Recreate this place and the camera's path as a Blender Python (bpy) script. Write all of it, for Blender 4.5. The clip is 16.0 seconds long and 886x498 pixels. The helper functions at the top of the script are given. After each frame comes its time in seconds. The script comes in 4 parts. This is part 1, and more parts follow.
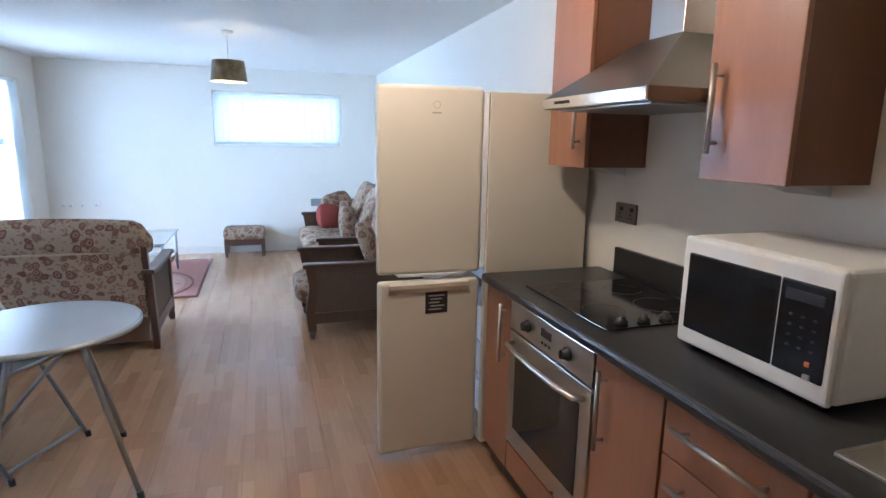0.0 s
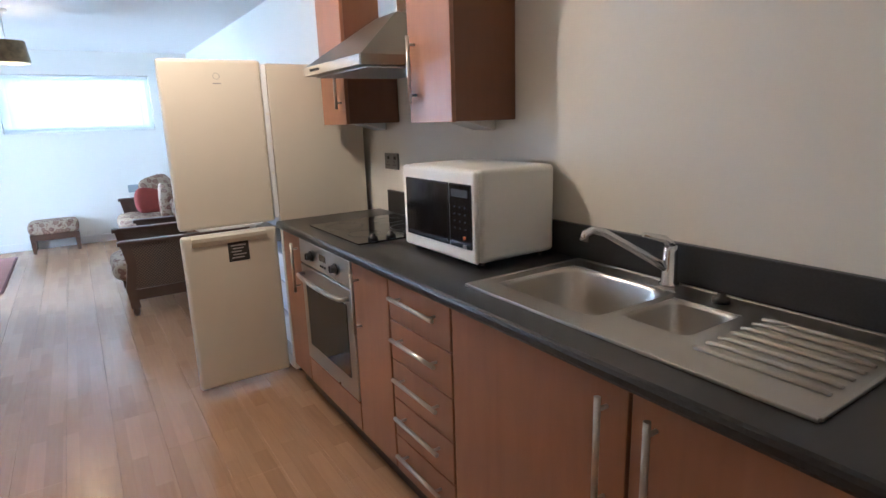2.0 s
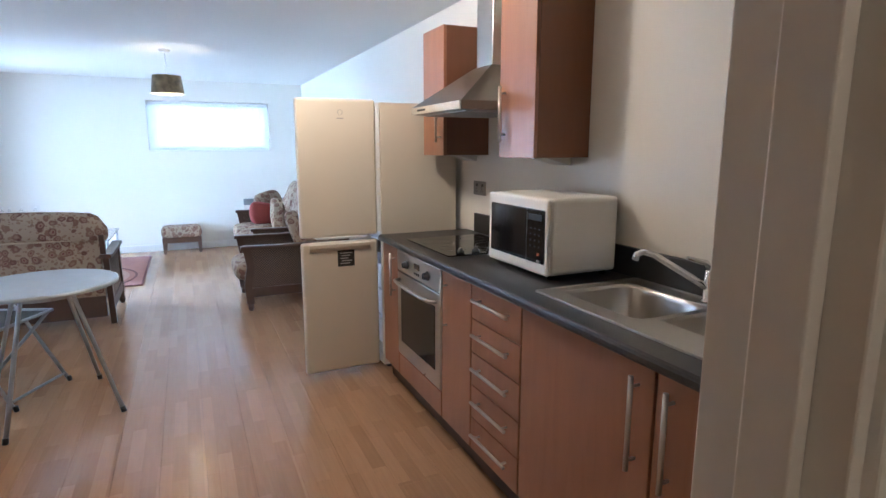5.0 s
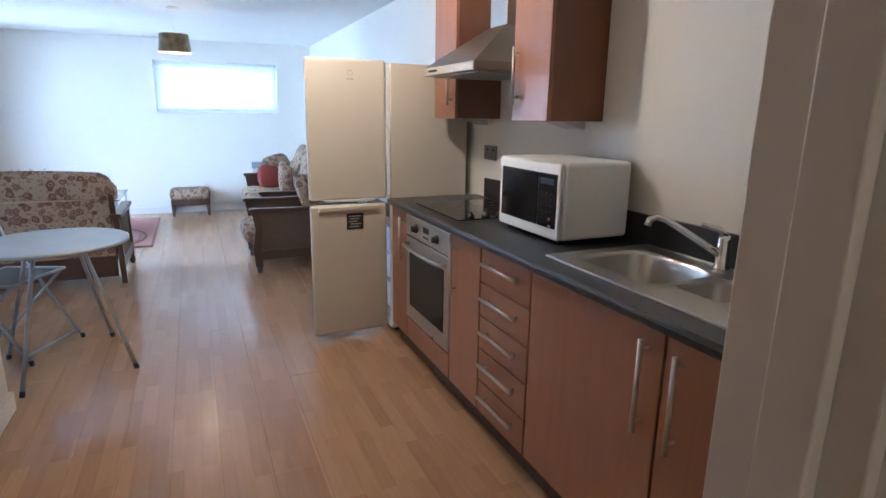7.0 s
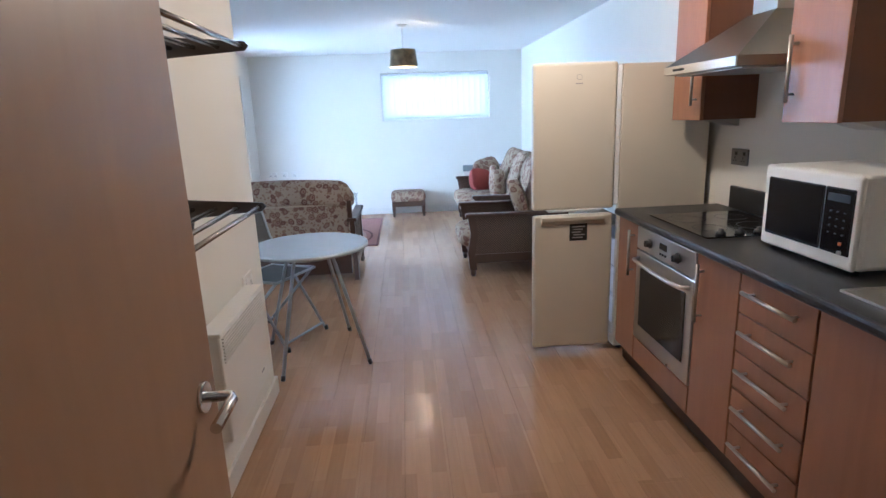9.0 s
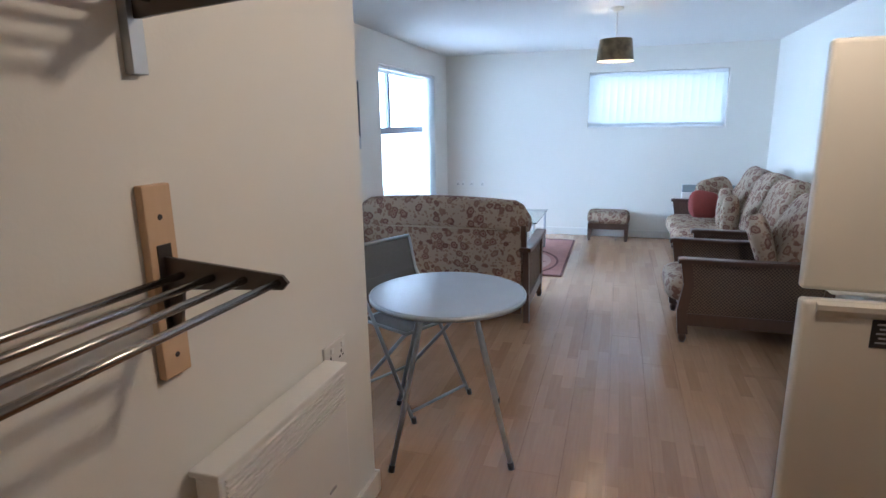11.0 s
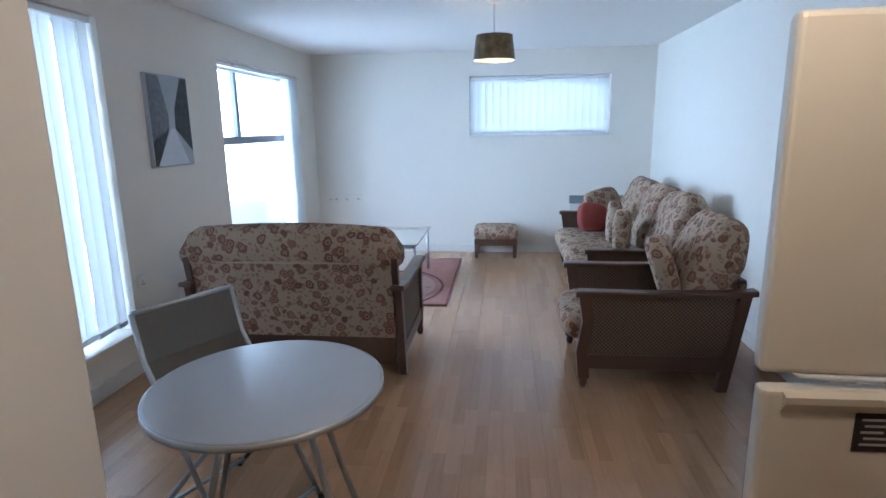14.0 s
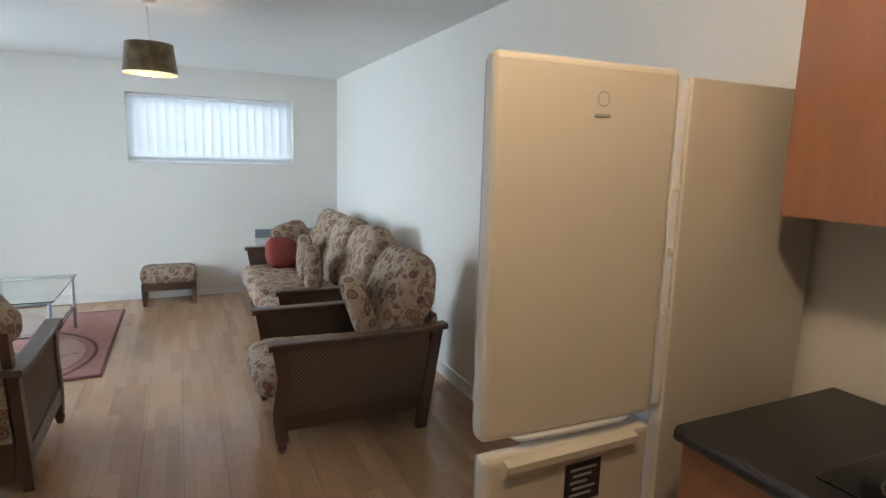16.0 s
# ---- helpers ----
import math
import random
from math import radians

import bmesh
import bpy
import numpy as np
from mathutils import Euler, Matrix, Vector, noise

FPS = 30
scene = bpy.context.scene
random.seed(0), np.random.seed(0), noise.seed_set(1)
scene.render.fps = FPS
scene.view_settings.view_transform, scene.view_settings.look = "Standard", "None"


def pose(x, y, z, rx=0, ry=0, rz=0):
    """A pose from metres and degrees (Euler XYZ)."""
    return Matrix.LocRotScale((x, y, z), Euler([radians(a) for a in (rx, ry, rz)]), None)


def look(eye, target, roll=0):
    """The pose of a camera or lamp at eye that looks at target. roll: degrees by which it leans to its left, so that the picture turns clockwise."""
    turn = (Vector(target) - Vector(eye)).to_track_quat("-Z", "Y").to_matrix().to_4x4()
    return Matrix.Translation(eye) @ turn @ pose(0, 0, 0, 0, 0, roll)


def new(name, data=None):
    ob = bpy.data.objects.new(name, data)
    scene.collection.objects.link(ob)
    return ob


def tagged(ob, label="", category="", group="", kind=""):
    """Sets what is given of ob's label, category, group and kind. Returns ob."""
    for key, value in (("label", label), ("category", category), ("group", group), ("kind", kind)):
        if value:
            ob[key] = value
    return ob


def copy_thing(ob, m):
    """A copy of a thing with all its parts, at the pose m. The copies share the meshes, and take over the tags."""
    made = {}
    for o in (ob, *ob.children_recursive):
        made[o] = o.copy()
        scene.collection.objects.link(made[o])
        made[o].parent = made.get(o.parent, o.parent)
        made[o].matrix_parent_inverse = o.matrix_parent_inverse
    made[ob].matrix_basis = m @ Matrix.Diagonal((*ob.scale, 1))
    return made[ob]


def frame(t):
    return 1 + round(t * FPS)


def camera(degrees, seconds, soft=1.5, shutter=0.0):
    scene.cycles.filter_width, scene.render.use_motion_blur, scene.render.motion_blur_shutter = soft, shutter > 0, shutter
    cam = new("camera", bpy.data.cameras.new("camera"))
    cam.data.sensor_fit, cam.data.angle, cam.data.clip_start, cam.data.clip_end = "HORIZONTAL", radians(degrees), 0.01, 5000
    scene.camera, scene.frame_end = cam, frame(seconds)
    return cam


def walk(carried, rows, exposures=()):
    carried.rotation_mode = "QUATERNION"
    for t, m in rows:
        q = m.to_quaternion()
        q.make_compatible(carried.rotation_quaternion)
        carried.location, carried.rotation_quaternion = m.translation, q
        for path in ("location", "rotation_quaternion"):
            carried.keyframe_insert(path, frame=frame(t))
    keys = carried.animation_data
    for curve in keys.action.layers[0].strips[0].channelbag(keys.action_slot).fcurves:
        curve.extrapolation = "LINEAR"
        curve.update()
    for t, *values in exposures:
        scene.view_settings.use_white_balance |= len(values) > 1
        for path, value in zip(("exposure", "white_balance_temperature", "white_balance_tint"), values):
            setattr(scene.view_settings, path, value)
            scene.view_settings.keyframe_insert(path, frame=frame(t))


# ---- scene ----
cam = camera(77.0, 16.0)
PATH = [
    (0, (0.090, 0.164, 1.482), (0.698, 2.032, 1.102), 1.0),
    (0.5, (0.209, 0.098, 1.444), (1.156, 1.816, 1.055), 2.2),
    (1, (0.251, -0.078, 1.433), (1.287, 1.586, 1.037), 1.9),
    (1.5, (0.245, -0.316, 1.432), (1.271, 1.347, 1.006), -0.6),
    (2, (0.179, -0.457, 1.400), (1.235, 1.178, 0.944), -1.9),
    (2.5, (0.096, -0.594, 1.348), (1.129, 1.033, 0.816), -1.3),
    (3, (0.054, -0.691, 1.331), (1.034, 0.959, 0.770), 0.2),
    (3.5, (0.002, -0.791, 1.368), (0.872, 0.937, 0.862), -0.1),
    (4, (-0.030, -0.834, 1.427), (0.786, 0.943, 1.006), -0.7),
    (4.2, (-0.029, -0.811, 1.428), (0.791, 0.977, 1.066), -0.6),
    (6.3, (-0.048, -0.812, 1.444), (0.764, 0.973, 1.053), 0.5),
    (6.5, (-0.039, -0.812, 1.433), (0.759, 0.973, 1.011), 0.5),
    (7, (-0.047, -0.803, 1.412), (0.741, 0.974, 0.940), 0.8),
    (7.5, (-0.070, -0.806, 1.427), (0.646, 1.006, 0.973), 0.2),
    (8, (-0.185, -0.803, 1.444), (0.308, 1.084, 1.003), -0.5),
    (8.2, (-0.202, -0.841, 1.478), (0.183, 1.068, 1.024), -1.2),
    (10.3, (-0.104, 0.096, 1.456), (-0.229, 2.034, 0.975), -1.4),
    (10.5, (-0.102, 0.207, 1.472), (-0.302, 2.144, 1.014), -1.6),
    (11, (-0.070, 0.389, 1.473), (-0.654, 2.250, 1.032), -0.9),
    (11.5, (-0.108, 0.401, 1.442), (-1.157, 2.037, 0.971), 0.8),
    (12, (-0.149, 0.354, 1.434), (-1.372, 1.863, 0.959), 0.6),
    (12.5, (-0.033, 0.442, 1.450), (-1.099, 2.069, 0.985), 0.5),
    (13, (0.024, 0.639, 1.437), (-0.669, 2.449, 0.945), 0.8),
    (13.5, (-0.066, 0.955, 1.451), (-0.421, 2.863, 0.969), -0.2),
    (14, (-0.060, 1.195, 1.483), (-0.276, 3.138, 1.058), -0.9),
    (14.5, (-0.084, 1.385, 1.545), (-0.132, 3.364, 1.265), -1.0),
    (15, (-0.083, 1.547, 1.552), (0.204, 3.510, 1.298), -0.9),
    (15.5, (-0.060, 1.542, 1.517), (0.577, 3.414, 1.218), 0.7),
    (16, (-0.004, 1.545, 1.502), (0.838, 3.330, 1.181), 1.6),
]
EXPOSURES = [(0, 0.12, 5000, 10), (1.5, 0.36, 5050, 10), (3.5, 0.35, 5050, 10), (6.5, 0.28, 4900, 10), (8, 0.27, 4850, 10), (10.5, -0.1, 4900, 10), (11.5, -0.25, 5100, 10), (12.5, -0.25, 5100, 10), (13.5, -0.35, 4900, 10), (14.5, -0.5, 5300, 10), (15, -0.6, 5400, 10), (16, -0.53, 6100, 10)]
walk(cam, [(t, look(eye, target, roll)) for t, eye, target, roll in PATH], EXPOSURES)

# ---- world and light ----
world = bpy.data.worlds.new("sky")
scene.world = world
world.use_nodes = True
_wn = world.node_tree.nodes
_sky = _wn.new("ShaderNodeTexSky")
_sky.sky_type = "NISHITA"
_sky.sun_disc = False
_sky.sun_elevation = radians(38)
_sky.sun_rotation = radians(250)
world.node_tree.links.new(_sky.outputs[0], _wn["Background"].inputs[0])
_wn["Background"].inputs[1].default_value = 0.15


def area_lamp(name, place, target, sx, sy, watts, colour):
    data = bpy.data.lights.new(name, "AREA")
    data.shape, data.size, data.size_y, data.energy, data.color = "RECTANGLE", sx, sy, watts, colour
    ob = new(name, data)
    ob.matrix_world = look(place, target)
    return ob


def bulb(name, place, watts, colour, radius=0.04):
    data = bpy.data.lights.new(name, "POINT")
    data.energy, data.color, data.shadow_soft_size = watts, colour, radius
    ob = new(name, data)
    ob.location = place
    return ob


DAY = (0.72, 0.87, 1.0)
area_lamp("daylight_far_left", (-3.15, 6.36, 1.35), (-0.6, 6.36, 0.55), 2.3, 2.7, 290, DAY)
area_lamp("daylight_patio", (-3.15, 3.25, 1.35), (-0.6, 3.25, 0.55), 2.1, 2.7, 150, DAY)
area_lamp("daylight_high", (0.34, 8.75, 2.05), (0.34, 6.5, 1.1), 1.9, 1.1, 75, DAY)
bulb("pendant_bulb", (-0.135, 5.27, 1.995), 15, (1.0, 0.72, 0.42), 0.03)
bulb("kitchen_bulb", (0.45, 1.9, 2.24), 44, (1.0, 0.73, 0.46), 0.06)
bulb("hall_bulb", (0.35, -1.35, 2.24), 6, (1.0, 0.73, 0.46), 0.06)

# ---- materials ----


def mat(name, colour, rough=0.5, metal=0.0, spread=0.12, scale=6.0, grain=60.0, bump=0.05, spec=0.5):
    m = bpy.data.materials.new(name)
    m.use_nodes = True
    nt = m.node_tree
    bs = nt.nodes["Principled BSDF"]
    tc = nt.nodes.new("ShaderNodeTexCoord")
    n1 = nt.nodes.new("ShaderNodeTexNoise")
    n1.inputs["Scale"].default_value, n1.inputs["Detail"].default_value = scale, 5
    n2 = nt.nodes.new("ShaderNodeTexNoise")
    n2.inputs["Scale"].default_value, n2.inputs["Detail"].default_value = grain, 3
    nt.links.new(tc.outputs["Object"], n1.inputs["Vector"])
    nt.links.new(tc.outputs["Object"], n2.inputs["Vector"])
    mx = nt.nodes.new("ShaderNodeMix")
    mx.data_type = "RGBA"
    mx.inputs[6].default_value = (*[max(0, c * (1 - spread)) for c in colour], 1)
    mx.inputs[7].default_value = (*[min(1, c * (1 + spread)) for c in colour], 1)
    nt.links.new(n1.outputs[0], mx.inputs[0])
    nt.links.new(mx.outputs[2], bs.inputs["Base Color"])
    bp = nt.nodes.new("ShaderNodeBump")
    bp.inputs["Strength"].default_value, bp.inputs["Distance"].default_value = bump, 0.004
    nt.links.new(n2.outputs[0], bp.inputs["Height"])
    nt.links.new(bp.outputs[0], bs.inputs["Normal"])
    mr = nt.nodes.new("ShaderNodeMapRange")
    mr.inputs[3].default_value, mr.inputs[4].default_value = max(0.02, rough - 0.08), min(1, rough + 0.08)
    nt.links.new(n1.outputs[0], mr.inputs[0])
    nt.links.new(mr.outputs[0], bs.inputs["Roughness"])
    bs.inputs["Metallic"].default_value = metal
    bs.inputs["Specular IOR Level"].default_value = spec
    return m


def wood(name, dark, light, axis="Z", rough=0.4, scale=3.0, pieces=False):
    m = bpy.data.materials.new(name)
    m.use_nodes = True
    nt = m.node_tree
    bs = nt.nodes["Principled BSDF"]
    tc = nt.nodes.new("ShaderNodeTexCoord")
    mp = nt.nodes.new("ShaderNodeMapping")
    st = {"X": (0.12, 1, 1), "Y": (1, 0.12, 1), "Z": (1, 1, 0.12)}[axis]
    mp.inputs["Scale"].default_value = [s * 9 for s in st]
    nt.links.new(tc.outputs["Object"], mp.inputs[0])
    n1 = nt.nodes.new("ShaderNodeTexNoise")
    n1.inputs["Scale"].default_value, n1.inputs["Detail"].default_value, n1.inputs["Distortion"].default_value = scale, 8, 0.6
    nt.links.new(mp.outputs[0], n1.inputs["Vector"])
    n2 = nt.nodes.new("ShaderNodeTexNoise")
    n2.inputs["Scale"].default_value, n2.inputs["Detail"].default_value = 2.2, 3
    nt.links.new(tc.outputs["Object"], n2.inputs["Vector"])
    mx = nt.nodes.new("ShaderNodeMix")
    mx.data_type = "RGBA"
    mx.inputs[6].default_value, mx.inputs[7].default_value = (*dark, 1), (*light, 1)
    ad = nt.nodes.new("ShaderNodeMath")
    ad.operation = "MULTIPLY_ADD"
    ad.inputs[1].default_value, ad.inputs[2].default_value = 0.5, 0.0
    nt.links.new(n2.outputs[0], ad.inputs[0])
    a2 = nt.nodes.new("ShaderNodeMath")
    a2.operation = "MULTIPLY_ADD"
    a2.inputs[1].default_value = 0.55
    nt.links.new(n1.outputs[0], a2.inputs[0])
    nt.links.new(ad.outputs[0], a2.inputs[2])
    nt.links.new(a2.outputs[0], mx.inputs[0])
    nt.links.new(mx.outputs[2], bs.inputs["Base Color"])
    bp = nt.nodes.new("ShaderNodeBump")
    bp.inputs["Strength"].default_value, bp.inputs["Distance"].default_value = 0.08, 0.003
    nt.links.new(n1.outputs[0], bp.inputs["Height"])
    nt.links.new(bp.outputs[0], bs.inputs["Normal"])
    bs.inputs["Roughness"].default_value = rough
    return m


def laminate():
    """Three-strip beech-look laminate: staves of differing tone, along y."""
    m = bpy.data.materials.new("laminate")
    m.use_nodes = True
    nt = m.node_tree
    L = nt.links.new
    bs = nt.nodes["Principled BSDF"]
    geo = nt.nodes.new("ShaderNodeNewGeometry")
    mp = nt.nodes.new("ShaderNodeMapping")
    mp.inputs["Rotation"].default_value = (0, 0, radians(90))
    L(geo.outputs["Position"], mp.inputs[0])
    br = nt.nodes.new("ShaderNodeTexBrick")
    br.offset, br.offset_frequency, br.squash = 0.37, 2, 1.0
    br.inputs["Scale"].default_value = 1.0
    br.inputs["Brick Width"].default_value = 0.42
    br.inputs["Row Height"].default_value = 0.0633
    br.inputs["Mortar Size"].default_value = 0.0006
    br.inputs["Color1"].default_value = (0.0, 0.0, 0.0, 1)
    br.inputs["Color2"].default_value = (1.0, 1.0, 1.0, 1)
    br.inputs["Mortar"].default_value = (0.1, 0.1, 0.1, 1)
    L(mp.outputs[0], br.inputs["Vector"])
    g = nt.nodes.new("ShaderNodeMapping")
    g.inputs["Scale"].default_value = (30, 2.2, 1)
    L(geo.outputs["Position"], g.inputs[0])
    n1 = nt.nodes.new("ShaderNodeTexNoise")
    n1.inputs["Scale"].default_value, n1.inputs["Detail"].default_value = 2.0, 6
    L(g.outputs[0], n1.inputs["Vector"])
    inf = nt.nodes.new("ShaderNodeObjectInfo")
    s1 = nt.nodes.new("ShaderNodeMath")
    s1.operation = "MULTIPLY_ADD"
    s1.inputs[1].default_value = 0.36
    L(br.outputs["Color"], s1.inputs[0])
    s2 = nt.nodes.new("ShaderNodeMath")
    s2.operation = "MULTIPLY"
    s2.inputs[1].default_value = 0.35
    L(n1.outputs[0], s2.inputs[0])
    L(s2.outputs[0], s1.inputs[2])
    s3 = nt.nodes.new("ShaderNodeMath")
    s3.operation = "MULTIPLY_ADD"
    s3.inputs[1].default_value = 0.12
    L(inf.outputs["Random"], s3.inputs[0])
    L(s1.outputs[0], s3.inputs[2])
    cr = nt.nodes.new("ShaderNodeValToRGB")
    e = cr.color_ramp.elements
    e[0].position, e[0].color = 0.0, (0.26, 0.145, 0.078, 1)
    e[1].position, e[1].color = 1.0, (0.54, 0.335, 0.19, 1)
    L(s3.outputs[0], cr.inputs[0])
    L(cr.outputs[0], bs.inputs["Base Color"])
    n2 = nt.nodes.new("ShaderNodeTexNoise")
    n2.inputs["Scale"].default_value = 5
    L(geo.outputs["Position"], n2.inputs["Vector"])
    mr = nt.nodes.new("ShaderNodeMapRange")
    mr.inputs[3].default_value, mr.inputs[4].default_value = 0.15, 0.24
    L(n2.outputs[0], mr.inputs[0])
    L(mr.outputs[0], bs.inputs["Roughness"])
    return m


def floral():
    """Cream upholstery with maroon and tan flowers."""
    m = bpy.data.materials.new("floral_fabric")
    m.use_nodes = True
    nt = m.node_tree
    L = nt.links.new
    bs = nt.nodes["Principled BSDF"]
    tc = nt.nodes.new("ShaderNodeTexCoord")
    nz = nt.nodes.new("ShaderNodeTexNoise")
    nz.inputs["Scale"].default_value = 14
    L(tc.outputs["Object"], nz.inputs["Vector"])
    wob = nt.nodes.new("ShaderNodeMix")
    wob.data_type = "VECTOR"
    wob.inputs[0].default_value = 0.05
    L(tc.outputs["Object"], wob.inputs[4])
    L(nz.outputs["Color"], wob.inputs[5])

    def blobs(scale, lo, hi):
        v = nt.nodes.new("ShaderNodeTexVoronoi")
        v.inputs["Scale"].default_value = scale
        L(wob.outputs[1], v.inputs["Vector"])
        r = nt.nodes.new("ShaderNodeValToRGB")
        r.color_ramp.elements[0].position, r.color_ramp.elements[1].position = lo, hi
        r.color_ramp.elements[0].color, r.color_ramp.elements[1].color = (1, 1, 1, 1), (0, 0, 0, 1)
        L(v.outputs["Distance"], r.inputs[0])
        return v, r

    def over(fac, under, colour):
        x = nt.nodes.new("ShaderNodeMix")
        x.data_type = "RGBA"
        L(fac, x.inputs[0])
        if isinstance(under, tuple):
            x.inputs[6].default_value = under
        else:
            L(under, x.inputs[6])
        if isinstance(colour, tuple):
            x.inputs[7].default_value = colour
        else:
            L(colour, x.inputs[7])
        return x.outputs[2]

    v1, r1 = blobs(16, 0.39, 0.47)
    v2, r2 = blobs(16, 0.20, 0.30)
    v3, r3 = blobs(38, 0.30, 0.40)
    v5, r5 = blobs(16, 0.08, 0.14)
    pick = nt.nodes.new("ShaderNodeMix")
    pick.data_type = "RGBA"
    sep = nt.nodes.new("ShaderNodeSeparateColor")
    L(v1.outputs["Color"], sep.inputs[0])
    L(sep.outputs[0], pick.inputs[0])
    pick.inputs[6].default_value = (0.135, 0.065, 0.05, 1)
    pick.inputs[7].default_value = (0.21, 0.125, 0.085, 1)
    c = over(r3.outputs[0], (0.34, 0.265, 0.195, 1), (0.25, 0.165, 0.11, 1))
    c = over(r1.outputs[0], c, pick.outputs[2])
    c = over(r2.outputs[0], c, (0.27, 0.18, 0.13, 1))
    c = over(r5.outputs[0], c, (0.15, 0.05, 0.045, 1))
    L(c, bs.inputs["Base Color"])
    bs.inputs["Roughness"].default_value = 0.92
    bs.inputs["Specular IOR Level"].default_value = 0.2
    wv = nt.nodes.new("ShaderNodeTexNoise")
    wv.inputs["Scale"].default_value = 220
    L(tc.outputs["Object"], wv.inputs["Vector"])
    bp = nt.nodes.new("ShaderNodeBump")
    bp.inputs["Strength"].default_value, bp.inputs["Distance"].default_value = 0.35, 0.003
    L(wv.outputs[0], bp.inputs["Height"])
    L(bp.outputs[0], bs.inputs["Normal"])
    return m


def cane():
    m = bpy.data.materials.new("woven_cane")
    m.use_nodes = True
    nt = m.node_tree
    L = nt.links.new
    bs = nt.nodes["Principled BSDF"]
    tc = nt.nodes.new("ShaderNodeTexCoord")
    ck = nt.nodes.new("ShaderNodeTexChecker")
    ck.inputs["Scale"].default_value = 90
    ck.inputs["Color1"].default_value, ck.inputs["Color2"].default_value = (0.14, 0.09, 0.058, 1), (0.05, 0.03, 0.02, 1)
    L(tc.outputs["Object"], ck.inputs["Vector"])
    L(ck.outputs[0], bs.inputs["Base Color"])
    bp = nt.nodes.new("ShaderNodeBump")
    bp.inputs["Strength"].default_value, bp.inputs["Distance"].default_value = 0.6, 0.003
    L(ck.outputs[1], bp.inputs["Height"])
    L(bp.outputs[0], bs.inputs["Normal"])
    bs.inputs["Roughness"].default_value = 0.6
    return m


def glow(name, colour, strength):
    m = bpy.data.materials.new(name)
    m.use_nodes = True
    bs = m.node_tree.nodes["Principled BSDF"]
    bs.inputs["Base Color"].default_value = (*colour, 1)
    bs.inputs["Emission Color"].default_value = (*colour, 1)
    bs.inputs["Emission Strength"].default_value = strength
    return m


def glass(name, tint=(1, 1, 1), rough=0.0):
    m = bpy.data.materials.new(name)
    m.use_nodes = True
    bs = m.node_tree.nodes["Principled BSDF"]
    bs.inputs["Base Color"].default_value = (*tint, 1)
    bs.inputs["Transmission Weight"].default_value = 1
    bs.inputs["Roughness"].default_value = rough
    bs.inputs["IOR"].default_value = 1.45
    return m


def sheer(name, colour, through_share):
    m = bpy.data.materials.new(name)
    m.use_nodes = True
    nt = m.node_tree
    nt.nodes.remove(nt.nodes["Principled BSDF"])
    d = nt.nodes.new("ShaderNodeBsdfDiffuse")
    t = nt.nodes.new("ShaderNodeBsdfTranslucent")
    mx = nt.nodes.new("ShaderNodeMixShader")
    tc = nt.nodes.new("ShaderNodeTexCoord")
    n = nt.nodes.new("ShaderNodeTexNoise")
    n.inputs["Scale"].default_value = 40
    nt.links.new(tc.outputs["Object"], n.inputs["Vector"])
    cm = nt.nodes.new("ShaderNodeMix")
    cm.data_type = "RGBA"
    cm.inputs[6].default_value = (*[c * 0.93 for c in colour], 1)
    cm.inputs[7].default_value = (*colour, 1)
    nt.links.new(n.outputs[0], cm.inputs[0])
    nt.links.new(cm.outputs[2], d.inputs[0])
    nt.links.new(cm.outputs[2], t.inputs[0])
    mx.inputs[0].default_value = through_share
    nt.links.new(d.outputs[0], mx.inputs[1])
    nt.links.new(t.outputs[0], mx.inputs[2])
    nt.links.new(mx.outputs[0], nt.nodes["Material Output"].inputs[0])
    return m


PAINT = mat("wall_paint", (0.76, 0.73, 0.665), 0.85, spread=0.03, scale=1.5, grain=130, bump=0.10, spec=0.25)
CEIL = mat("ceiling_paint", (0.78, 0.77, 0.74), 0.9, spread=0.02, scale=1.2, grain=150, bump=0.06, spec=0.2)
GLOSS = mat("white_gloss", (0.74, 0.71, 0.66), 0.38, spread=0.04, scale=5, grain=40, bump=0.03)
UPVC = mat("window_plastic", (0.78, 0.79, 0.80), 0.3, spread=0.03)
DARKPVC = mat("grey_window_bar", (0.30, 0.33, 0.38), 0.4, spread=0.06)
FLOORM = laminate()
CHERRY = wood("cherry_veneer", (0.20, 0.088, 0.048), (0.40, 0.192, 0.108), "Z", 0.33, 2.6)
# cabinet bodies: same grain as the doors, about half as bright
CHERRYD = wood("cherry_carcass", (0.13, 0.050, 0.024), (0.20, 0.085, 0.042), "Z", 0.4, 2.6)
PLINTH = wood("dark_plinth", (0.055, 0.030, 0.020), (0.09, 0.05, 0.034), "Y", 0.45)
DOORW = wood("oak_door", (0.29, 0.165, 0.095), (0.42, 0.26, 0.155), "Z", 0.4, 2.2)
MAHOG = wood("dark_mahogany", (0.046, 0.023, 0.015), (0.10, 0.053, 0.034), "Z", 0.35, 3.0)
PINE = wood("pine", (0.50, 0.32, 0.18), (0.66, 0.46, 0.28), "Z", 0.55, 2.4)
TOP = mat("black_laminate", (0.022, 0.022, 0.024), 0.33, spread=0.5, scale=160, grain=300, bump=0.04)
HOODM = mat("hood_steel", (0.26, 0.245, 0.23), 0.34, 1.0, spread=0.06, scale=3, grain=30, bump=0.0)
RAILM = mat("rail_steel", (0.34, 0.31, 0.28), 0.25, 1.0, spread=0.08)
SOCKM = mat("socket_steel", (0.22, 0.21, 0.20), 0.4, 0.8, spread=0.08)
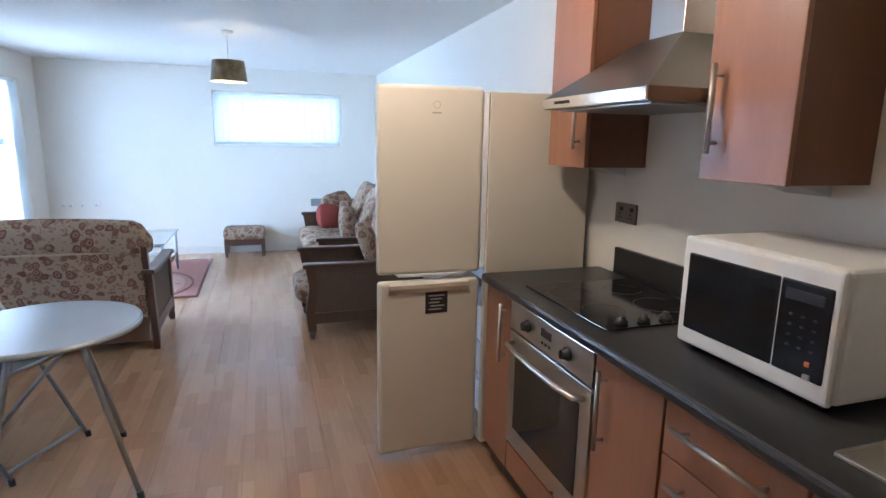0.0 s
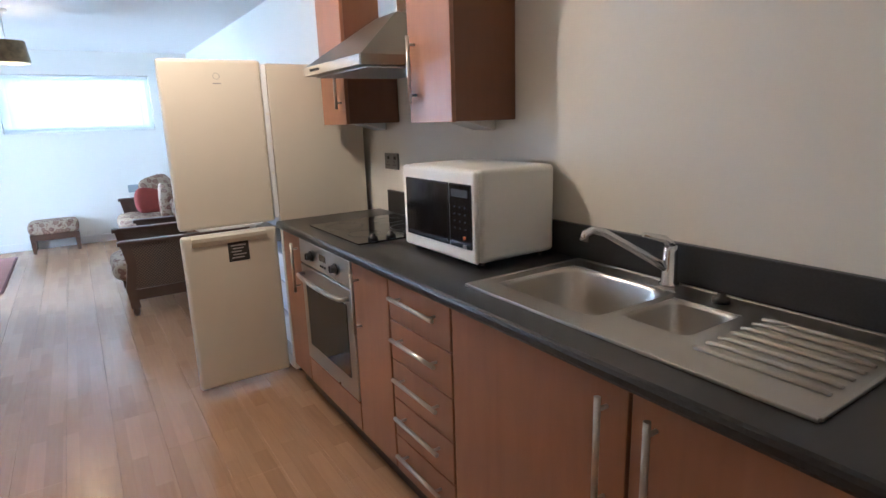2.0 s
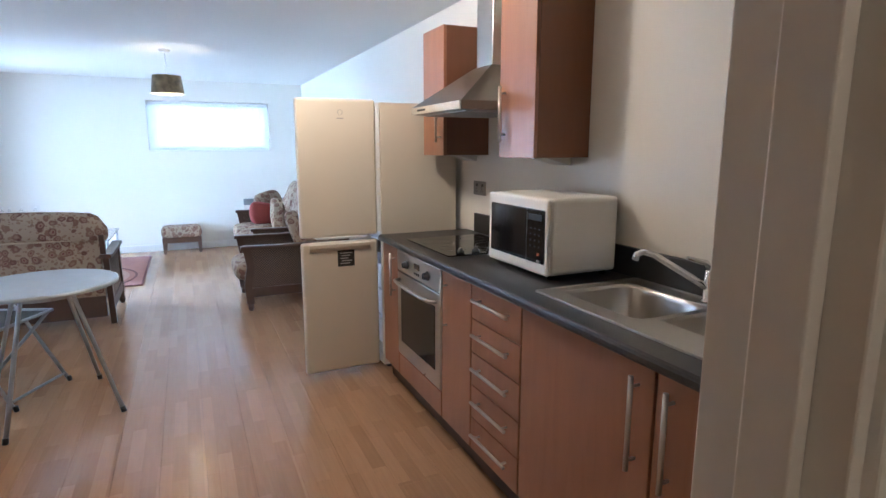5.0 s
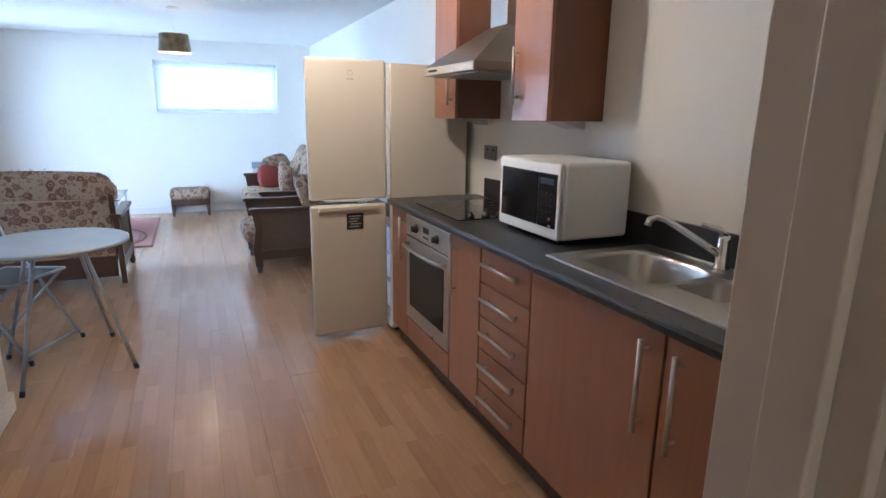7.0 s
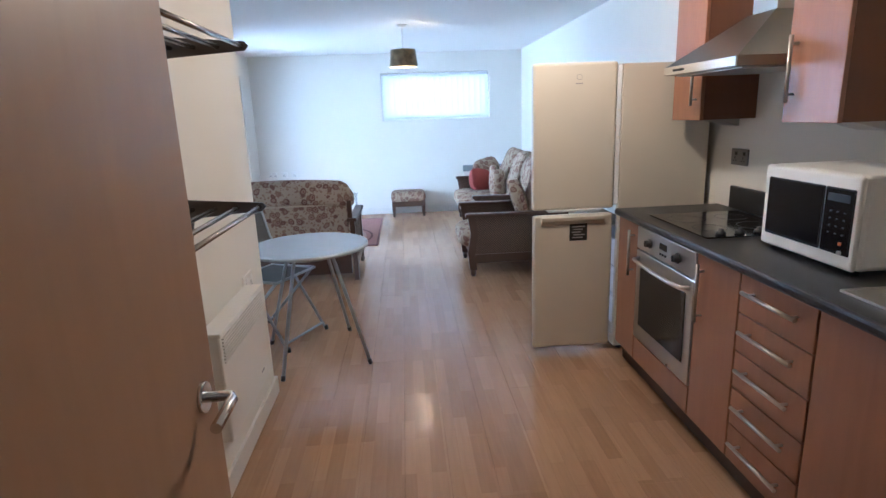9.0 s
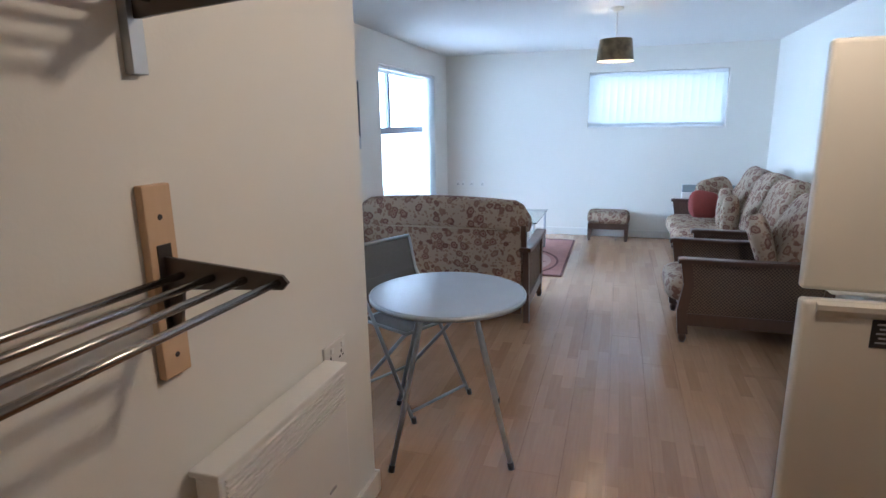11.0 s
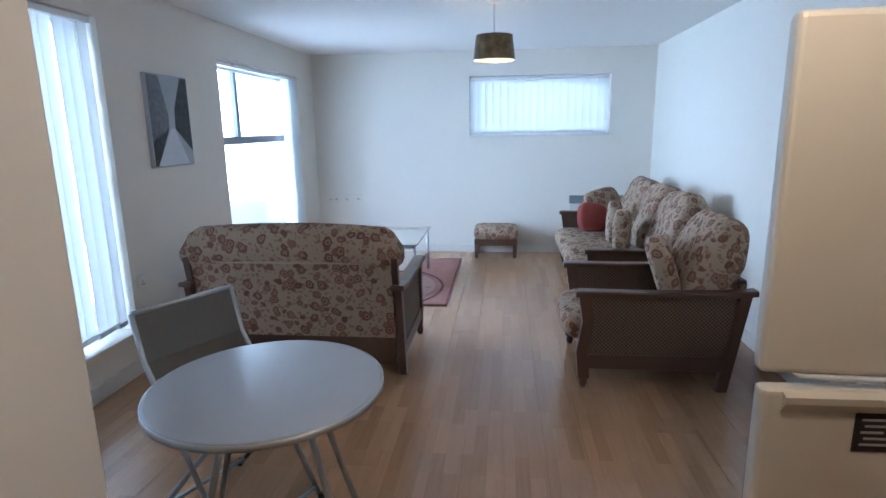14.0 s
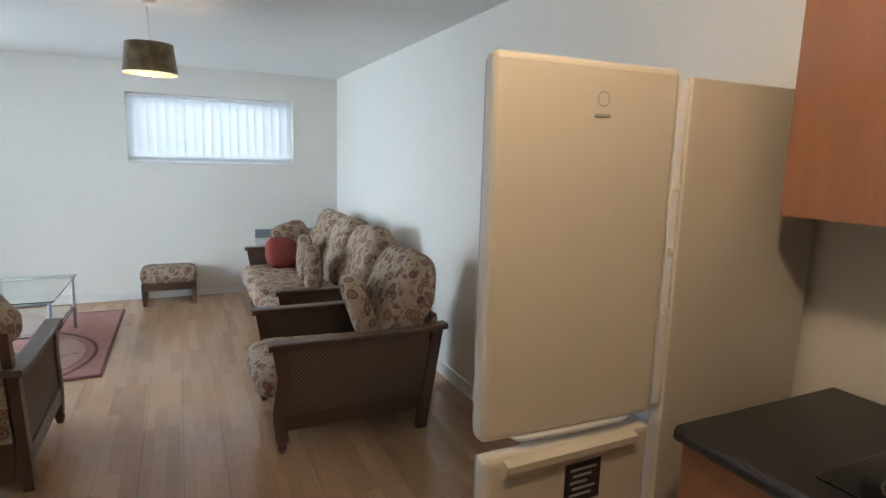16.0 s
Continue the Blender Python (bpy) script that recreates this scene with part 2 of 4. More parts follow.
STEEL = mat("brushed_steel", (0.52, 0.50, 0.47), 0.30, 1.0, spread=0.04, scale=3, grain=30, bump=0.0)
CHROME = mat("chrome", (0.72, 0.72, 0.72), 0.16, 1.0, spread=0.03, bump=0.0)
GREYMET = mat("grey_metal", (0.42, 0.44, 0.46), 0.38, 0.7, spread=0.06)
DKMET = mat("dark_metal", (0.10, 0.085, 0.075), 0.35, 0.8, spread=0.1)
TABLETOP = mat("grey_laminate_top", (0.36, 0.39, 0.44), 0.22, spread=0.05, scale=5, grain=120, bump=0.02)
MESHCLOTH = mat("grey_mesh_cloth", (0.15, 0.148, 0.14), 0.8, spread=0.15, scale=60, grain=400, bump=0.4)
FRIDGE = mat("cream_white_enamel", (0.62, 0.575, 0.49), 0.40, spread=0.03, scale=2.5, grain=220, bump=0.05)
LINER = mat("fridge_liner", (0.80, 0.82, 0.85), 0.3, spread=0.03)
RUBBER = mat("grey_seal", (0.36, 0.37, 0.39), 0.6)
WHITEPL = mat("white_plastic", (0.80, 0.79, 0.75), 0.33, spread=0.03)
BLACKGL = mat("black_glass", (0.008, 0.008, 0.010), 0.06, spread=0.2)
BLACKPL = mat("black_plastic", (0.015, 0.015, 0.016), 0.4, spread=0.2)
BTN = mat("dim_print", (0.022, 0.022, 0.025), 0.4)
INK = mat("grey_print", (0.33, 0.32, 0.31), 0.5)
_al = MESHCLOTH.node_tree.nodes["Principled BSDF"]
_al.inputs["Alpha"].default_value = 0.7
FLORAL, CANE = floral(), cane()
# pale tone for the bright line painted along the sofa's back edge
EDGE_BRIGHT = mat("bright_edge_cloth", (0.42, 0.34, 0.25), 0.9, spread=0.1, scale=30, grain=300, bump=0.3)
RED = mat("red_cushion_cloth", (0.25, 0.05, 0.042), 0.9, spread=0.15, scale=30, grain=300, bump=0.3)
RUGM = mat("dusky_pink_rug", (0.35, 0.17, 0.14), 0.95, spread=0.25, scale=9, grain=300, bump=0.6)
RUGB = mat("dark_rug_band", (0.14, 0.055, 0.05), 0.95, spread=0.2, scale=20, grain=300, bump=0.6)
RUGC = mat("pale_rug_shape", (0.44, 0.28, 0.23), 0.95, spread=0.15, scale=20, grain=300, bump=0.6)
GLASS = glass("clear_glass", (0.90, 0.97, 0.95))
PANE = glass("window_glass")
VANE = sheer("blind_cloth", (0.78, 0.80, 0.80), 0.22)
SHADE = mat("dark_gold_shade", (0.17, 0.125, 0.065), 0.35, 0.3, spread=0.9, scale=22, grain=60)
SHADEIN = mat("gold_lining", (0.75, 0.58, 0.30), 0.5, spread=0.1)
BULBM = glow("bulb_glass", (1.0, 0.83, 0.55), 14)
SKYGLOW = glow("overcast_sky", (0.90, 0.95, 1.0), 4.0)
LED = mat("orange_button", (0.75, 0.20, 0.06), 0.4)
LCD = glow("oven_clock", (0.15, 0.25, 0.35), 0.15)

# ---- helpers for shapes ----


def bx(bm, x0, x1, y0, y1, z0, z1, bev=0.0, seg=2):
    r = bmesh.ops.create_cube(bm, size=1.0)
    vs = r["verts"]
    for v in vs:
        v.co = Vector((x0 if v.co.x < 0 else x1, y0 if v.co.y < 0 else y1, z0 if v.co.z < 0 else z1))
    if bev > 0:
        es = list({e for v in vs for e in v.link_edges})
        bmesh.ops.bevel(bm, geom=es, offset=bev, segments=seg, affect="EDGES", profile=0.5)
    return bm


def B(x0, x1, y0, y1, z0, z1, bev=0.0, seg=2):
    return bx(bmesh.new(), x0, x1, y0, y1, z0, z1, bev, seg)


def tube(bm, pts, r, n=10, cap=True):
    pts = [Vector(p) for p in pts]
    rings = []
    for i, p in enumerate(pts):
        d = (pts[min(i + 1, len(pts) - 1)] - pts[max(i - 1, 0)]).normalized()
        u = d.cross(Vector((0, 0, 1)))
        if u.length < 0.05:
            u = d.cross(Vector((0, 1, 0)))
        u.normalize()
        w = d.cross(u)
        rr = r[i] if isinstance(r, (list, tuple)) else r
        rings.append([bm.verts.new(p + rr * (math.cos(a) * u + math.sin(a) * w)) for a in [2 * math.pi * k / n for k in range(n)]])
    for a, b in zip(rings, rings[1:]):
        for k in range(n):
            f = bm.faces.new((a[k], a[(k + 1) % n], b[(k + 1) % n], b[k]))
            f.smooth = True
    if cap:
        bm.faces.new(rings[0][::-1])
        bm.faces.new(rings[-1])
    return bm


def T(pts, r, n=10):
    return tube(bmesh.new(), pts, r, n)


def loft(bm, rings, smooth=True, cap0=False, cap1=False):
    vs = [[bm.verts.new(p) for p in ring] for ring in rings]
    n = len(vs[0])
    for a, b in zip(vs, vs[1:]):
        for k in range(n):
            f = bm.faces.new((a[k], a[(k + 1) % n], b[(k + 1) % n], b[k]))
            f.smooth = smooth
    if cap0:
        bm.faces.new(vs[0][::-1])
    if cap1:
        bm.faces.new(vs[-1])
    return bm


def disc_ring(cx, cy, z, r, n=48):
    return [(cx + r * math.cos(2 * math.pi * k / n), cy + r * math.sin(2 * math.pi * k / n), z) for k in range(n)]


def soft_ring(cx, cy, z, sx, sy, power=5.0, n=40):
    out = []
    for k in range(n):
        a = 2 * math.pi * (k + 0.5) / n
        c, s = math.cos(a), math.sin(a)
        q = (abs(c) ** power + abs(s) ** power) ** (-1 / power)
        out.append((cx + sx * c * q, cy + sy * s * q, z))
    return out


def pillow(bm, place, size, turn=(0, 0, 0), pw=0.42, lump=0.012, seed=0.0, nu=30, nv=16):
    """A stuffed cushion: a squared-off ellipsoid with slight lumps."""
    m = Matrix.LocRotScale(place, Euler([radians(a) for a in turn]), None)

    def sg(v, p):
        return math.copysign(abs(v) ** p, v)
    rings = []
    for j in range(1, nv):
        ph = -math.pi / 2 + math.pi * j / nv
        ring = []
        for i in range(nu):
            th = 2 * math.pi * i / nu
            p = Vector((sg(math.cos(ph), pw) * sg(math.cos(th), pw) * size[0] / 2, sg(math.cos(ph), pw) * sg(math.sin(th), pw) * size[1] / 2, sg(math.sin(ph), 0.7) * size[2] / 2))
            k = noise.noise(p * 6 + Vector((seed, seed * 2, 0))) * lump
            p *= 1 + k / max(0.05, p.length)
            ring.append(m @ p)
        rings.append(ring)
    loft(bm, rings, True, True, True)
    return bm


def mesh_of(bm, name, material):
    bmesh.ops.recalc_face_normals(bm, faces=bm.faces)
    me = bpy.data.meshes.new(name)
    bm.to_mesh(me)
    bm.free()
    me.materials.append(material)
    return me


def part(name, bm, material, parent=None, label=""):
    ob = new(name, mesh_of(bm, name, material))
    ob.parent = parent
    return tagged(ob, label)


def thing(name, x, y, z, turn, label, category, group=""):
    ob = new(name)
    ob.matrix_world = pose(x, y, z, 0, 0, turn)
    return tagged(ob, label, category, group)


def setting(name, bm, material, label="", category=""):
    return tagged(part(name, bm, material), label, category, kind="structure")


# ---- the shell ----
H = 2.336
XR, XL, XK = 1.61, -2.33, -0.95
YF, YS, YP = 7.85, 2.225, -0.515


def wall_with_holes(bm, axis, a, b, u0, u1, z0, z1, holes):
    """A wall between a and b on one axis, from u0 to u1 on the other, with rectangular holes (u, u, z, z)."""
    def piece(p, q, r, s):
        if q - p > 1e-4 and s - r > 1e-4:
            bx(bm, a, b, p, q, r, s) if axis == "x" else bx(bm, p, q, a, b, r, s)
    u = u0
    for h0, h1, g0, g1 in sorted(holes):
        piece(u, h0, z0, z1)
        piece(h0, h1, z0, g0)
        piece(h0, h1, g1, z1)
        u = h1
    piece(u, u1, z0, z1)
    return bm


FARWIN = (-0.465, 1.125, 1.385, 2.055)
LWIN = (5.60, 7.36, 0.28, 2.05)
PATIO = (2.45, 4.27, 0.28, 2.12)
setting("wall_east", B(XR, XR + 0.15, -2.2, YF, -0.05, H), PAINT, "cream-painted plaster wall behind the kitchen units", "wall")
setting("wall_north", wall_with_holes(bmesh.new(), "y", YF, YF + 0.25, XL - 0.25, XR + 0.15, -0.05, H, [FARWIN]), PAINT, "white-painted wall with a high letterbox window", "wall")
setting("wall_west", wall_with_holes(bmesh.new(), "x", XL - 0.25, XL, YS - 0.12, YF, -0.05, H, [LWIN, PATIO]), PAINT, "white-painted wall with two tall windows", "wall")
setting("wall_return", B(XL, XK - 0.12, YS - 0.12, YS, -0.05, H), PAINT, "cream-painted return wall", "wall")
setting("wall_rack", B(XK - 0.12, XK, -2.2, YS, -0.05, H, 0.004), PAINT, "cream-painted wall that carries the metal racks", "wall")
setting("wall_doorway", wall_with_holes(bmesh.new(), "y", YP - 0.11, YP, XK, XR, -0.05, H, [(-0.58, 0.36, -0.05, 2.06)]), PAINT, "cream-painted wall with the hall doorway", "wall")
setting("wall_hall", B(XK - 0.12, XR + 0.15, -2.35, -2.2, -0.05, H), PAINT, "cream-painted end wall of the hall", "wall")
setting("ceiling", B(XL - 0.25, XR + 0.15, -2.35, YF + 0.25, H, H + 0.12), CEIL, "smooth white-painted ceiling", "ceiling")
base_floor = setting("floor", B(XL - 0.25, XR + 0.15, -2.35, YF + 0.25, -0.14, -0.012), PLINTH, "beech-look laminate floor of narrow staves", "floor")
tagged(part("ground", B(-70, 70, -60, 80, -3.2, -3.0), mat("ground_grey", (0.45, 0.45, 0.43), 0.9)), "grey ground outside the windows", "ground", kind="structure")

# skirting boards
SK = 0.095


def skirting(x0, x1, y0, y1):
    setting("baseboard", B(x0, x1, y0, y1, 0.0, SK, 0.004), GLOSS, "white gloss skirting board", "skirting")


skirting(XK, XK + 0.016, YP, YS)
skirting(XK - 0.12, XK + 0.016, YS, YS + 0.016)
skirting(XL, XK - 0.12, YS, YS + 0.016)
skirting(XL, XL + 0.016, YS + 0.016, YF)
skirting(XL + 0.016, XR, YF - 0.016, YF)
skirting(XR - 0.016, XR, 3.1, YF - 0.016)

# doorway: lining and moulded architrave
dj = thing("door_frame", 0, 0, 0, 0, "white gloss door frame with moulded architrave", "door frame")
dj["kind"] = "structure"
for x0, x1 in ((-0.58, -0.55), (0.33, 0.36)):
    part("jamb", B(x0, x1, YP - 0.113, YP + 0.003, 0, 2.03, 0.002), GLOSS, dj)
part("lintel", B(-0.58, 0.36, YP - 0.113, YP + 0.003, 2.03, 2.06, 0.002), GLOSS, dj)
part("door_stop", B(0.315, 0.33, YP - 0.085, YP - 0.045, 0, 2.03, 0.002), GLOSS, dj)
for ys, sg in ((YP - 0.11, -1), (YP, 1)):
    for x0, x1 in ((-0.635, -0.563), (0.343, 0.415 if sg > 0 else 0.58)):
        a = bmesh.new()
        bx(a, x0, x1, min(ys, ys + sg * 0.012), max(ys, ys + sg * 0.012), 0, 2.10, 0.003)
        b0, b1 = (x1 - 0.03, x1 - 0.004) if x1 > 0.5 else (x0 + 0.011, x0 + 0.035)
        bx(a, b0, b1, min(ys, ys + sg * 0.02), max(ys, ys + sg * 0.02), 0, 2.10, 0.005)
        part("architrave", a, GLOSS, dj)
    part("architrave", B(-0.563, 0.343, min(ys, ys + sg * 0.016), max(ys, ys + sg * 0.016), 2.043, 2.115, 0.004), GLOSS, dj)

# the open door
leaf = thing("door_1", -0.555, YP + 0.01, 0, 0, "open brown wooden door with chrome lever handle", "door")
leaf["kind"] = "structure"
leaf.matrix_world = pose(-0.535, YP + 0.02, 0, 0, 0, 91.2)
part("door_leaf", B(0.0, 0.84, -0.002, 0.040, 0.006, 2.02, 0.002), DOORW, leaf)
for side in (-1, 1):
    y0 = -0.002 if side < 0 else 0.040
    h = bmesh.new()
    loft(h, [[(0.77 + 0.027 * math.cos(a), y0 + side * d, 1.0 + 0.027 * math.sin(a)) for a in [2 * math.pi * k / 24 for k in range(24)]] for d in (0, 0.008)], True, True, True)
    tube(h, [(0.77, y0, 1.0), (0.77, y0 + side * 0.05, 1.0), (0.755, y0 + side * 0.056, 1.0), (0.66, y0 + side * 0.056, 1.0)], 0.0095, 12)
    part("door_handle", h, CHROME, leaf, "chrome lever handle on a round rose")

# ---- windows ----


def window(name, axis, at, hole, depth, bars, sill=True):
    """A plastic window in a hole; at: the plane of the frame; bars: (vertical places, horizontal places)."""
    u0, u1, z0, z1 = hole
    w = thing(name, 0, 0, 0, 0, "white plastic framed window bright with overcast sky", "window")
    w["kind"] = "structure"

    def bar(nm, a, b, c, d, material, t=0.05):
        part(nm, B(at, at + t, a, b, c, d, 0.006) if axis == "x" else B(a, b, at, at + t, c, d, 0.006), material, w)
    f = 0.05
    bar("window_frame", u0, u0 + f, z0, z1, UPVC)
    bar("window_frame", u1 - f, u1, z0, z1, UPVC)
    bar("window_frame", u0 + f, u1 - f, z0, z0 + f, UPVC)
    bar("window_frame", u0 + f, u1 - f, z1 - f, z1, UPVC)
    vs, hs = bars
    for v in vs:
        bar("mullion", v - 0.03, v + 0.03, (hs[0] if hs else z0) + 0.035, z1 - f, DARKPVC)
    for h in hs:
        bar("transom", u0 + f, u1 - f, h - 0.035, h + 0.035, DARKPVC)
    p = part("pane", B(at + 0.02, at + 0.026, u0 + f, u1 - f, z0 + f, z1 - f) if axis == "x" else B(u0 + f, u1 - f, at + 0.02, at + 0.026, z0 + f, z1 - f), PANE, w)
    p.visible_shadow = False
    return w


w1 = window("window_1", "y", YF + 0.14, FARWIN, 0.25, ([], []))
part("window_sill", B(FARWIN[0], FARWIN[1], YF - 0.012, YF + 0.14, FARWIN[2] - 0.018, FARWIN[2] + 0.004, 0.004), GLOSS, w1)
w2 = window("window_2", "x", XL - 0.20, LWIN, 0.25, ([6.2], [1.40]))
part("window_sill", B(XL - 0.14, XL + 0.03, LWIN[0], LWIN[1], LWIN[2] - 0.02, LWIN[2] + 0.004, 0.004), GLOSS, w2)
w3 = window("window_3", "x", XL - 0.20, PATIO, 0.25, ([3.25], []))
part("window_sill", B(XL - 0.14, XL + 0.03, PATIO[0], PATIO[1], PATIO[2] - 0.02, PATIO[2] + 0.004, 0.004), GLOSS, w3)
setting("backdrop", B(-30.1, -30, -40, 60, -3, 30), SKYGLOW, "bright overcast sky beyond the side windows", "sky")
setting("backdrop", B(-40, 50, 36, 36.1, -3, 30), SKYGLOW, "bright overcast sky beyond the end window", "sky")


def blind(label, axis, at, u0, u1, z0, z1, places, turn):
    b = thing("vertical_blind", 0, 0, 0, 0, label, "blind")
    part("head_rail", B(at - 0.02, at + 0.02, u0, u1, z1 - 0.035, z1, 0.004) if axis == "x" else B(u0, u1, at - 0.02, at + 0.02, z1 - 0.035, z1, 0.004), UPVC, b)
    w = bmesh.new()
    rows = []
    for k in range(7):
        s = -0.0475 + 0.095 * k / 6
        rows.append([(s, 0.003 * math.cos(k / 6 * math.pi - math.pi / 2), zz) for zz in (z0, z1 - 0.036)])
    vs = [[w.verts.new(p) for p in r] for r in rows]
    for a, c in zip(vs, vs[1:]):
        f = w.faces.new((a[0], c[0], c[1], a[1]))
        f.smooth = True
    bx(w, -0.046, 0.046, -0.004, 0.009, z0, z0 + 0.03)
    me = mesh_of(w, "vane", VANE)
    for i, u in enumerate(places):
        v = new("vane", me)
        v.parent = b
        base = 90 if axis == "x" else 0
        d = 0.004 * (-1) ** i
        v.matrix_local = pose(at + d if axis == "x" else u, u if axis == "x" else at + d, 0, 0, 0, base + turn + random.uniform(-0.3, 0.3))
    return b


blind("closed white vertical blind in the high window", "y", YF + 0.085, FARWIN[0] + 0.01, FARWIN[1] - 0.01, FARWIN[2] + 0.02, FARWIN[3] - 0.004, [FARWIN[0] + 0.05 + 0.0855 * i for i in range(19)], 6)
blind("closed white vertical blind over the tall window", "x", XL - 0.05, PATIO[0] + 0.01, PATIO[1] - 0.01, PATIO[2] + 0.04, PATIO[3] - 0.004, [PATIO[0] + 0.05 + 0.0855 * i for i in range(21)], 8)
blind("white vertical blind drawn aside in the tall window", "x", XL - 0.05, LWIN[0] + 0.01, LWIN[1] - 0.01, LWIN[2] + 0.04, LWIN[3] - 0.004, [LWIN[1] - 0.04 - 0.022 * i for i in range(11)], 78)

# ---- kitchen ----
XD = 1.03


def handle(parent, p0, p1, stand, label="brushed steel bar handle"):
    p0, p1, stand = Vector(p0), Vector(p1), Vector(stand)
    d = (p1 - p0).normalized() * 0.03
    b = tube(bmesh.new(), [p0, p1], 0.0075, 12)
    tube(b, [p0 + d, p0 + d + stand], 0.005, 8)
    tube(b, [p1 - d, p1 - d + stand], 0.005, 8)
    return part("handle", b, STEEL, parent, label)


def base_unit(y0, y1, label, fronts, handles, group="base units"):
    u = thing("base_cabinet", 0, 0, 0, 0, label, "cabinet", group)
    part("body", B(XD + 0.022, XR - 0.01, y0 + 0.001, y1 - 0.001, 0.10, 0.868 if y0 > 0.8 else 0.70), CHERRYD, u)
    for (a, b, z0, z1, nm), hs in zip(fronts, handles):
        d = part(nm, B(XD, XD + 0.019, a + 0.002, b - 0.002, z0 + 0.002, z1 - 0.002, 0.003), CHERRY, u)
        if hs:
            handle(d, *hs, (0.032, 0, 0))
    return u


XH = XD - 0.03
base_unit(2.14, 2.40, "narrow cherry base cabinet beside the fridge", [(2.14, 2.40, 0.11, 0.866, "door")], [((XH, 2.185, 0.83), (XH, 2.185, 0.58))])
base_unit(1.23, 1.535, "narrow cherry base cabinet beside the oven", [(1.23, 1.535, 0.11, 0.866, "door")], [((XH, 1.475, 0.83), (XH, 1.475, 0.58))])
zs = [0.866, 0.715, 0.564, 0.413, 0.262, 0.11]
base_unit(0.835, 1.225, "cherry five-drawer base cabinet", [(0.835, 1.225, zs[i + 1], zs[i], "drawer_front") for i in range(5)], [((XH, 1.17, (zs[i] * 0.62 + zs[i + 1] * 0.38)), (XH, 0.89, (zs[i] * 0.62 + zs[i + 1] * 0.38))) for i in range(5)])
base_unit(0.195, 0.83, "wide cherry base cabinet under the sink", [(0.195, 0.83, 0.11, 0.866, "door")], [((XH, 0.25, 0.835), (XH, 0.25, 0.56))])
base_unit(-0.495, 0.19, "cherry base cabinet beside the doorway", [(-0.495, 0.19, 0.11, 0.866, "door")], [((XH, 0.13, 0.835), (XH, 0.13, 0.56))])
tagged(part("plinth", B(XD + 0.05, XD + 0.068, -0.495, 2.40, 0.0, 0.10, 0.002), PLINTH), "dark brown plinth under the base units", "plinth")

# oven
ov = thing("built_in_oven", 0, 0, 0, 0, "stainless steel built-in oven with black glass door", "oven")
part("body", B(XD + 0.03, XR - 0.02, 1.54, 2.135, 0.245, 0.865), BLACKPL, ov)
panel = part("control_panel", B(XD - 0.005, XD + 0.03, 1.54, 2.135, 0.745, 0.862, 0.004), STEEL, ov)
for y in (1.98, 1.69):
    k = bmesh.new()
    loft(k, [[(XD - 0.005 - d, y + r * math.cos(a), 0.80 + r * math.sin(a)) for a in [2 * math.pi * i / 20 for i in range(20)]] for d, r in ((0, 0.024), (0.006, 0.024), (0.008, 0.018), (0.026, 0.016))], True, True, True)
    bx(k, XD - 0.035, XD - 0.03, y - 0.003, y + 0.003, 0.787, 0.815)
    part("knob", k, BLACKPL, panel, "black oven knob")
part("display", B(XD - 0.007, XD, 1.80, 1.875, 0.80, 0.83, 0.001), BLACKGL, panel)
for i in range(3):
    part("button", B(XD - 0.009, XD, 1.805 + 0.026 * i, 1.816 + 0.026 * i, 0.772, 0.782, 0.001), BLACKPL, panel)
od = part("oven_door", B(XD - 0.005, XD + 0.03, 1.54, 2.135, 0.25, 0.738, 0.004), STEEL, ov)
part("door_glass", B(XD - 0.008, XD, 1.60, 2.075, 0.335, 0.665, 0.002), BLACKGL, od, "dark oven window")
b = tube(bmesh.new(), [(XD - 0.005, 1.575, 0.695), (XD - 0.04, 1.59, 0.695), (XD - 0.052, 1.68, 0.695), (XD - 0.056, 1.84, 0.695), (XD - 0.052, 1.99, 0.695), (XD - 0.04, 2.085, 0.695), (XD - 0.005, 2.10, 0.695)], 0.010, 12)
part("handle", b, STEEL, od, "curved steel oven handle")
op = tagged(part("oven_panel", B(XD, XD + 0.019, 1.54, 2.135, 0.112, 0.24, 0.003), CHERRY), "cherry filler panel below the oven", "panel")

# worktop, cut out for the sink
XW = 1.0
SX0, SX1, SY0, SY1 = 1.10, 1.575, -0.11, 0.85
wt = bmesh.new()
rings = []
prof = [(XW + 0.60, 0.872), (XW + 0.012, 0.872), (XW + 0.004, 0.876), (XW, 0.884), (XW, 0.897), (XW + 0.004, 0.906), (XW + 0.012, 0.91), (XW + 0.60, 0.91)]


def slab(bm, y0, y1):
    loft(bm, [[(x, y, z) for x, z in prof] for y in (y0, y1)], False, True, True)


slab(wt, SY1 - 0.03, 2.40)
slab(wt, -0.505, SY0 + 0.03)
loft(wt, [[(x, y, z) for x, z in [(SX0 + 0.03, 0.872)] + prof[1:7] + [(SX0 + 0.03, 0.91)]] for y in (SY0 + 0.03, SY1 - 0.03)], False)
bx(wt, SX1 - 0.03, XW + 0.60, SY0 + 0.03, SY1 - 0.03, 0.872, 0.91)
top = tagged(part("worktop", wt, TOP), "black laminate kitchen worktop with rounded front edge", "worktop")
tagged(part("upstand", B(XR - 0.022, XR, -0.505, 2.27, 0.911, 1.03, 0.003), TOP), "black laminate upstand along the wall", "upstand")

# sink
sk = thing("kitchen_sink", 0, 0, 0, 0, "stainless steel one-and-a-half bowl sink with ridged drainer", "sink")
ZS = 0.916
b1 = (1.175, 1.50, 0.42, 0.80)
b2 = (1.24, 1.46, 0.215, 0.395)
sheet = bmesh.new()


